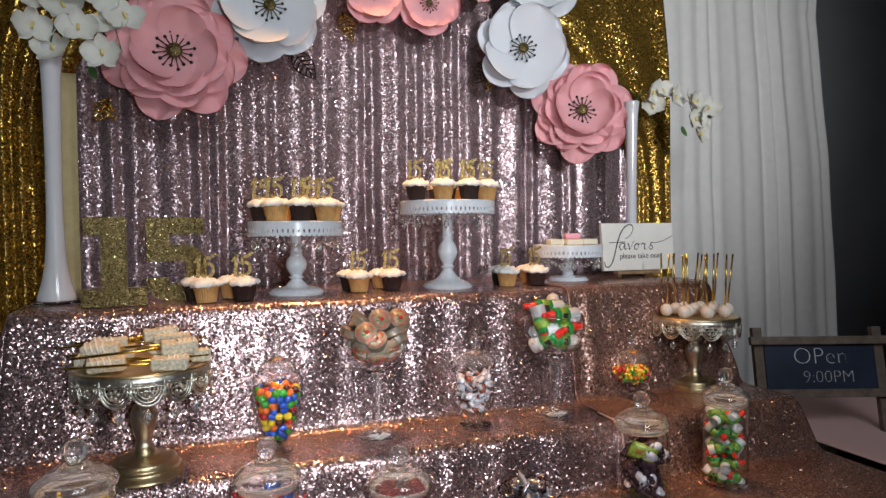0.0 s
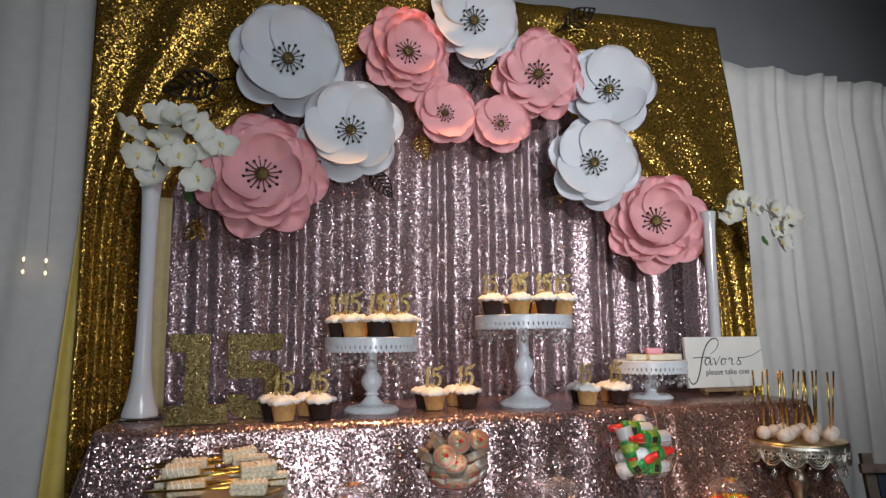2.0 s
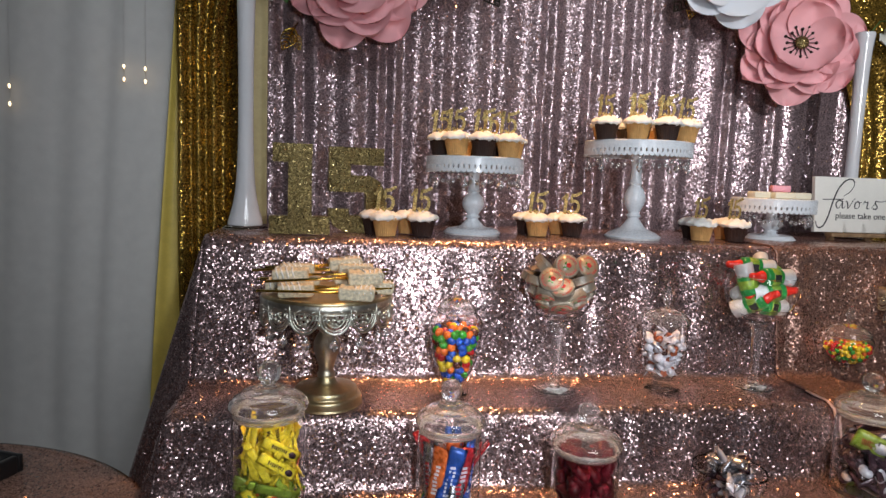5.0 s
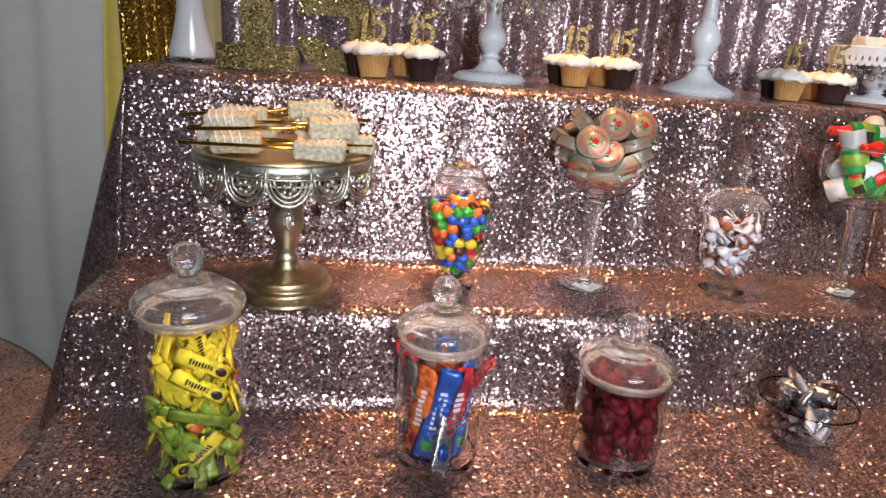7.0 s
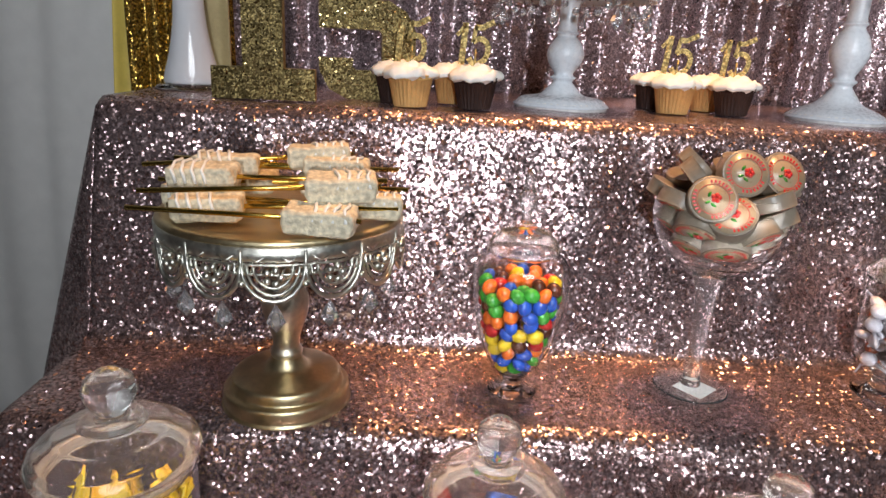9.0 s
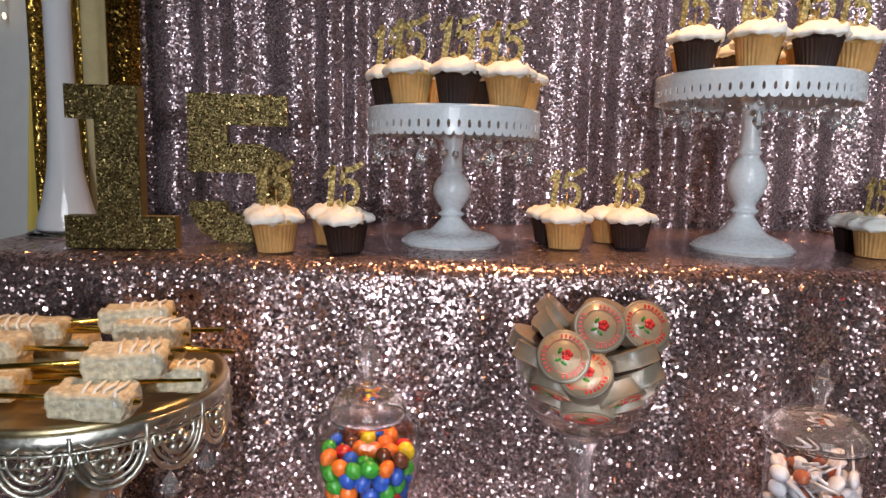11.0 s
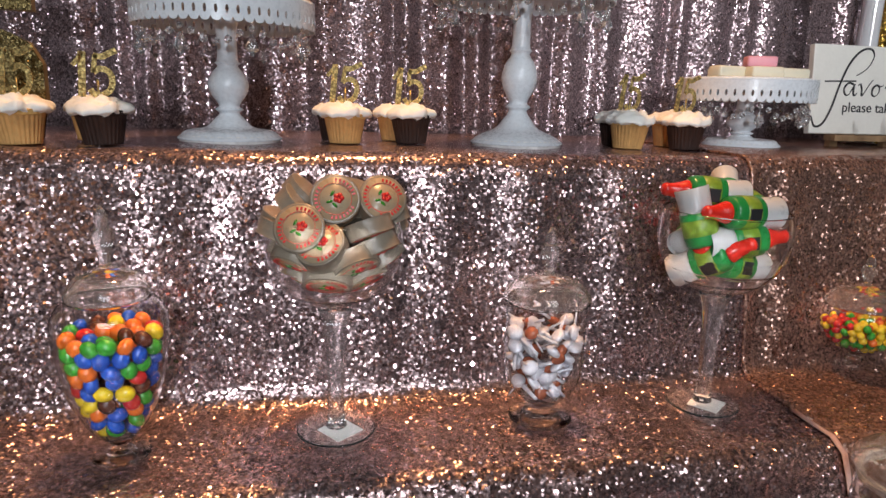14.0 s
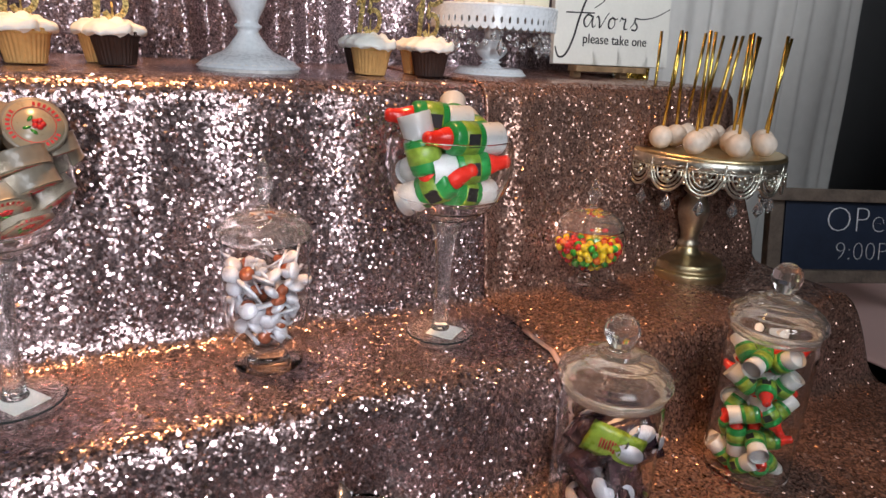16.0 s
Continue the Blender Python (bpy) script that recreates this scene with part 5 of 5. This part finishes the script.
def candies(x, y, z0, z1, rfun, size, palette, squash, label, group):
    """Candies in rings against the glass and heaped on top."""
    me = [with_material(mesh_of(ball(size, sub=2, squash=squash), "candy"), m) for m in palette]
    z, layer = z0, 0
    while z < z1:
        top = z + size * 3.2 >= z1
        r = rfun(z) - size * 1.1
        while r > (0.0 if top else max(0.0, rfun(z) - size * 2.9)):
            n = max(1, int(2 * math.pi * r / (size * 2.0)))
            for k in range(n):
                a = 2 * math.pi * (k + 0.5 * (layer % 2)) / n + rnd.uniform(-0.1, 0.1)
                solo("candy_drop", me[rnd.randrange(len(me))], None, pose(x + r * math.cos(a), y + r * math.sin(a), z + rnd.uniform(-0.2, 0.25) * size, rnd.uniform(0, 360), rnd.uniform(0, 360), 0), label, "candy", group)
            r -= size * 1.9
        z += size * 1.45
        layer += 1


footed_jar(0.122, 1.318, [(0, 0), (0.024, 0.0), (0.025, 0.002), (0.012, 0.007), (0.008, 0.013), (0.014, 0.019), (0.030, 0.040), (0.043, 0.075), (0.0495, 0.115), (0.050, 0.14), (0.044, 0.153), (0.036, 0.160)], 0.022, 0.037, 0.1605, 0.056,
           "footed glass jar filled with coloured chocolate candies")
candies(0.122, 1.318, MID + 0.034, MID + 0.131, lambda z: lerp([(0.022, 0.014), (0.040, 0.029), (0.075, 0.0415), (0.115, 0.048), (0.14, 0.048)], z - MID - 0.003) * 0.95, 0.0080, (BLUE, BLUE, C_GREEN, C_GREEN, C_YELLOW, C_YELLOW, ORANGE, ORANGE, C_RED, C_BROWN), (1.15, 1, 0.85),
        "shiny coloured chocolate candy in the footed jar", "coloured chocolate candies")
footed_jar(1.022, 1.392, [(0, 0), (0.027, 0.0), (0.028, 0.002), (0.010, 0.006), (0.0075, 0.014), (0.011, 0.021), (0.0075, 0.028), (0.014, 0.034), (0.040, 0.048), (0.0515, 0.066), (0.050, 0.086), (0.045, 0.095)], 0.037, 0.046, 0.0955, 0.04,
           "small footed glass jar of bright fruit candies")
candies(1.022, 1.392, MID + 0.046, MID + 0.083, lambda z: lerp([(0.037, 0.018), (0.048, 0.038), (0.066, 0.0495), (0.086, 0.048)], z - MID - 0.003), 0.0055, (C_YELLOW, C_YELLOW, C_GREEN, C_RED, C_RED, ORANGE), (1, 1, 0.8),
        "small bright fruit candy in the footed jar", "small fruit candies")
footed_jar(0.556, 1.335, [(0, 0), (0.032, 0.0), (0.033, 0.002), (0.02, 0.007), (0.0165, 0.016), (0.021, 0.024), (0.038, 0.042), (0.0435, 0.07), (0.0435, 0.13), (0.0465, 0.138)], 0.026, 0.047, 0.1385, 0.05,
           "footed glass jar of white wrapped caramel lollipops")


def lollipop():
    thing = empty("caramel_lollipop", pose(0, 0, -5), "caramel lollipop with a white stick in the footed jar", "lollipop", "caramel lollipops")
    part("stick", tube([(0, 0, 0), (0.036, 0, 0)], 0.0022, 8), WHITEWRAP, thing)
    part("head", ball(0.011, Matrix.Translation((-0.009, 0, 0)), 2, (1, 1, 0.7)), AMBER, thing, "amber caramel head")
    return thing


def white_spoon():
    thing = empty("caramel_lollipop", pose(0, 0, -5), "white wrapped lollipop in the footed jar", "lollipop", "caramel lollipops")
    part("stick", tube([(0, 0, 0), (0.036, 0, 0)], 0.0034, 8, 0.7, 0.5), WHITEWRAP, thing)
    part("head", ball(0.0115, Matrix.Translation((-0.009, 0, 0)), 2, (1.1, 1, 0.55)), WHITEWRAP, thing, "white wrapped head")
    return thing


spots = []
for i in range(80):
    a, z = rnd.uniform(0, 6.283), MID + 0.042 + 0.076 * i / 80
    r = rnd.uniform(0.012, 0.034) * (0.75 if z < MID + 0.066 else 1)
    spots.append((0 if i % 3 == 0 else 1, pose(0.556 + r * math.cos(a), 1.335 + r * math.sin(a), z, 0, 0, 0) @ pose(0, 0, 0, rnd.uniform(0, 360), rnd.uniform(-50, 50), math.degrees(a) + 110 + rnd.uniform(-40, 40)) @ Matrix.Scale(0.74, 4)))
strew([lollipop(), white_spoon()], spots)


# rice treats on gold sticks
def treat():
    thing = empty("rice_treat", pose(0, 0, -5), "puffed rice treat on a gold stick with white drizzle", "rice treat", "rice treats on sticks")
    bm = box(0.060, 0.03, 0.022, 0.005, 3)
    bmesh.ops.subdivide_edges(bm, edges=bm.edges[:], cuts=3, use_grid_fill=True)
    for v in bm.verts:
        v.co += 0.0022 * noise.noise_vector(v.co * 180)
        v.co.z -= 0.011
    part("rice_block", bm, KRISPY, thing)
    part("stick", tube([(-0.034, 0, 0), (0.165, 0, 0)], 0.0024, 8), GOLD_BRIGHT, thing, "gold foil stick")
    for k in range(4):
        x = -0.024 + 0.009 * k
        part("drizzle", tube([(x + 0.002 * math.sin(q * 1.7 + k), 0.0165 * math.cos(0.45 + q * 0.58), 0.0122 * (1 if 0 < q < 4 else 0.2) + 0.0005) if q < 3 else (x + 0.001 * q, -0.0165, 0.010 - 0.006 * (q - 3)) for q in range(6)], 0.0015, 6), ICING, thing, "white icing drizzle")
    return thing


S = (-0.118, 1.292, MID + 0.205)
spots = [(0, pose(S[0] + dx, S[1] + dy, S[2] + dz, roll, tip, turn)) for dx, dy, dz, turn, tip, roll in (
    (-0.052, -0.058, 0.013, 6, 0, 8), (0.050, -0.088, 0.013, 176, 0, -7), (0.085, -0.030, 0.012, 184, 0, 5), (-0.075, -0.015, 0.012, -8, 0, 0), (0.064, -0.064, 0.036, 188, 2, -9), (-0.062, -0.034, 0.034, -5, -2, 7),
    (0.040, 0.035, 0.018, 186, 0, 0), (-0.045, 0.040, 0.017, -6, 0, 8), (0.050, 0.012, 0.037, 172, 0, 0), (-0.055, 0.010, 0.036, 6, 0, 0), (0.030, 0.030, 0.046, 189, 4, 0))]
strew([treat()], spots)


def cake_pop():
    thing = empty("cake_pop", pose(0, 0, -5), "white coated cake pop on a gold glitter stick", "cake pop", "cake pops")
    bm = ball(0.0168, Matrix.Translation((0, 0, 0.0155)), 3)
    for v in bm.verts:
        v.co += v.co.normalized() * 0.0007 * rough_noise(v.co.x * 200, v.co.y * 200, v.co.z * 300)
    part("coated_ball", bm, POP, thing)
    part("stick", tube([(0, 0, 0.03), (0, 0, 0.165)], 0.0023, 8), GOLD_BRIGHT, thing, "gold glitter stick")
    return thing


spots = []
for n, r in ((9, 0.083), (6, 0.046), (1, 0.0)):
    for k in range(n):
        a = 2 * math.pi * (k + 0.3 * (n == 6)) / n + 0.2
        spots.append((0, pose(1.232 + r * math.cos(a), 1.40 + r * math.sin(a), MID + 0.205, rnd.uniform(-4, 4), rnd.uniform(-2, 6) + 5 * math.cos(a), 0)))
strew([cake_pop()], spots)

# ---- beside the candy table ----
ob = solo("side_table_cloth", lathe(smoothed([(0, 0.69), (0.50, 0.69), (0.525, 0.685), (0.535, 0.66), (0.55, 0.35), (0.58, 0.004)], 5), 96, lambda i, a: 0.012 * math.sin(11 * a) * max(0, min(1, (i - 9) / 8))), SEQ_SIDE, pose(-0.90, 1.03, 0), "copper sequin cloth on a round side table", "tablecloth")
tray = empty("serving_tray", pose(-0.943, 1.37, 0.692, 0, 0, -24), "dark rimmed serving tray on the round side table", "tray")
part("tray_floor", box(0.40, 0.28, 0.006, 0.002), SIGN, tray, "pale tray lining", pose(0, 0, 0.003))
for w, d, x, y in ((0.42, 0.012, 0, -0.146), (0.42, 0.012, 0, 0.146), (0.012, 0.28, -0.204, 0), (0.012, 0.28, 0.204, 0)):
    part("tray_rim", box(w, d, 0.034, 0.003), TRAY, tray, m=pose(x, y, 0))
ob = solo("welcome_table_cloth", grid(60, 40, lambda u, v: (1.60 + 1.1 * u, lerp([(0, 0.80), (0.45, 0.84), (0.5, 0.86), (1, 1.72)], v) + 0.012 * math.sin(38 * u) * max(0, 0.5 - v), lerp([(0, 0.004), (0.45, 0.68), (0.5, 0.7), (1, 0.7)], v))), PINKCLOTH, Matrix(), "plain pink cloth on the table beside the candy table", "tablecloth")
thick(ob, 0.004)

board = empty("chalkboard_sign", pose(1.53, 1.418, 0.70, -12, 0, -20), "small chalkboard in a rough wooden frame saying open", "chalkboard")
part("slate", box(0.33, 0.008, 0.135, 0.001), SLATE, board, m=pose(0.17, 0.004, 0.125), smooth=False)
part("rail", box(0.43, 0.018, 0.024, 0.002), GREYWOOD, board, m=pose(0.175, -0.008, 0.258), smooth=False)
part("rail", box(0.40, 0.018, 0.024, 0.002), GREYWOOD, board, m=pose(0.175, -0.008, 0.104), smooth=False)
for x in (-0.01, 0.35):
    part("post", box(0.028, 0.02, 0.31, 0.002), GREYWOOD, board, m=pose(x, 0.012, 0.0), smooth=False)
part("chalk_lettering", text_mesh("OPen", 0.072, 0.0003, thin=-0.0022), CHALK, board, "chalked word open", pose(0.17, -0.0005, 0.222, 90, 0, 0), False)
part("chalk_lettering", text_mesh("9:00PM", 0.052, 0.0003, thin=-0.0018), CHALK, board, "chalked opening time", pose(0.19, -0.0005, 0.162, 90, 0, 0), False)
drape("swag_tail", -0.30, -0.268, 1.16, 1.66, 1.655, 0.004, 0.03, CREAM, 12.0, "cream fabric tail hanging beside the tall vase", 20, 30)


# tiny glowing specks on an added wire, imitating reflections at the sheer drape
GLINT, glint_nodes, glint_links, glint_shader = base("warm_glint")
glint_shader.inputs["Base Color"].default_value = (0.9, 0.7, 0.5, 1)
glint_shader.inputs["Emission Color"].default_value = (1.0, 0.72, 0.42, 1)
glint_shader.inputs["Emission Strength"].default_value = 3.0
for x, z, gap in ((-0.682, 1.545, 0.034), (-0.628, 1.542, 0.034), (-0.965, 1.478, 0.046)):
    thing = empty("fairy_light", pose(x, 2.006, z), "pair of tiny glowing specks standing in for reflections at the sheer drape", "fairy light", "fairy lights")
    for k in (0, 1):
        part("bulb", ball(0.0042, Matrix.Translation((0, 0, -gap * k)), 2, (0.8, 0.8, 1.5)), GLINT, thing)
    part("wire", tube([(0, 0.004, -gap), (0, 0.006, 0.6), (0, 0.012, 1.2)], 0.0004, 5), SHEER, thing, "added fine pale wire holding the glowing specks")
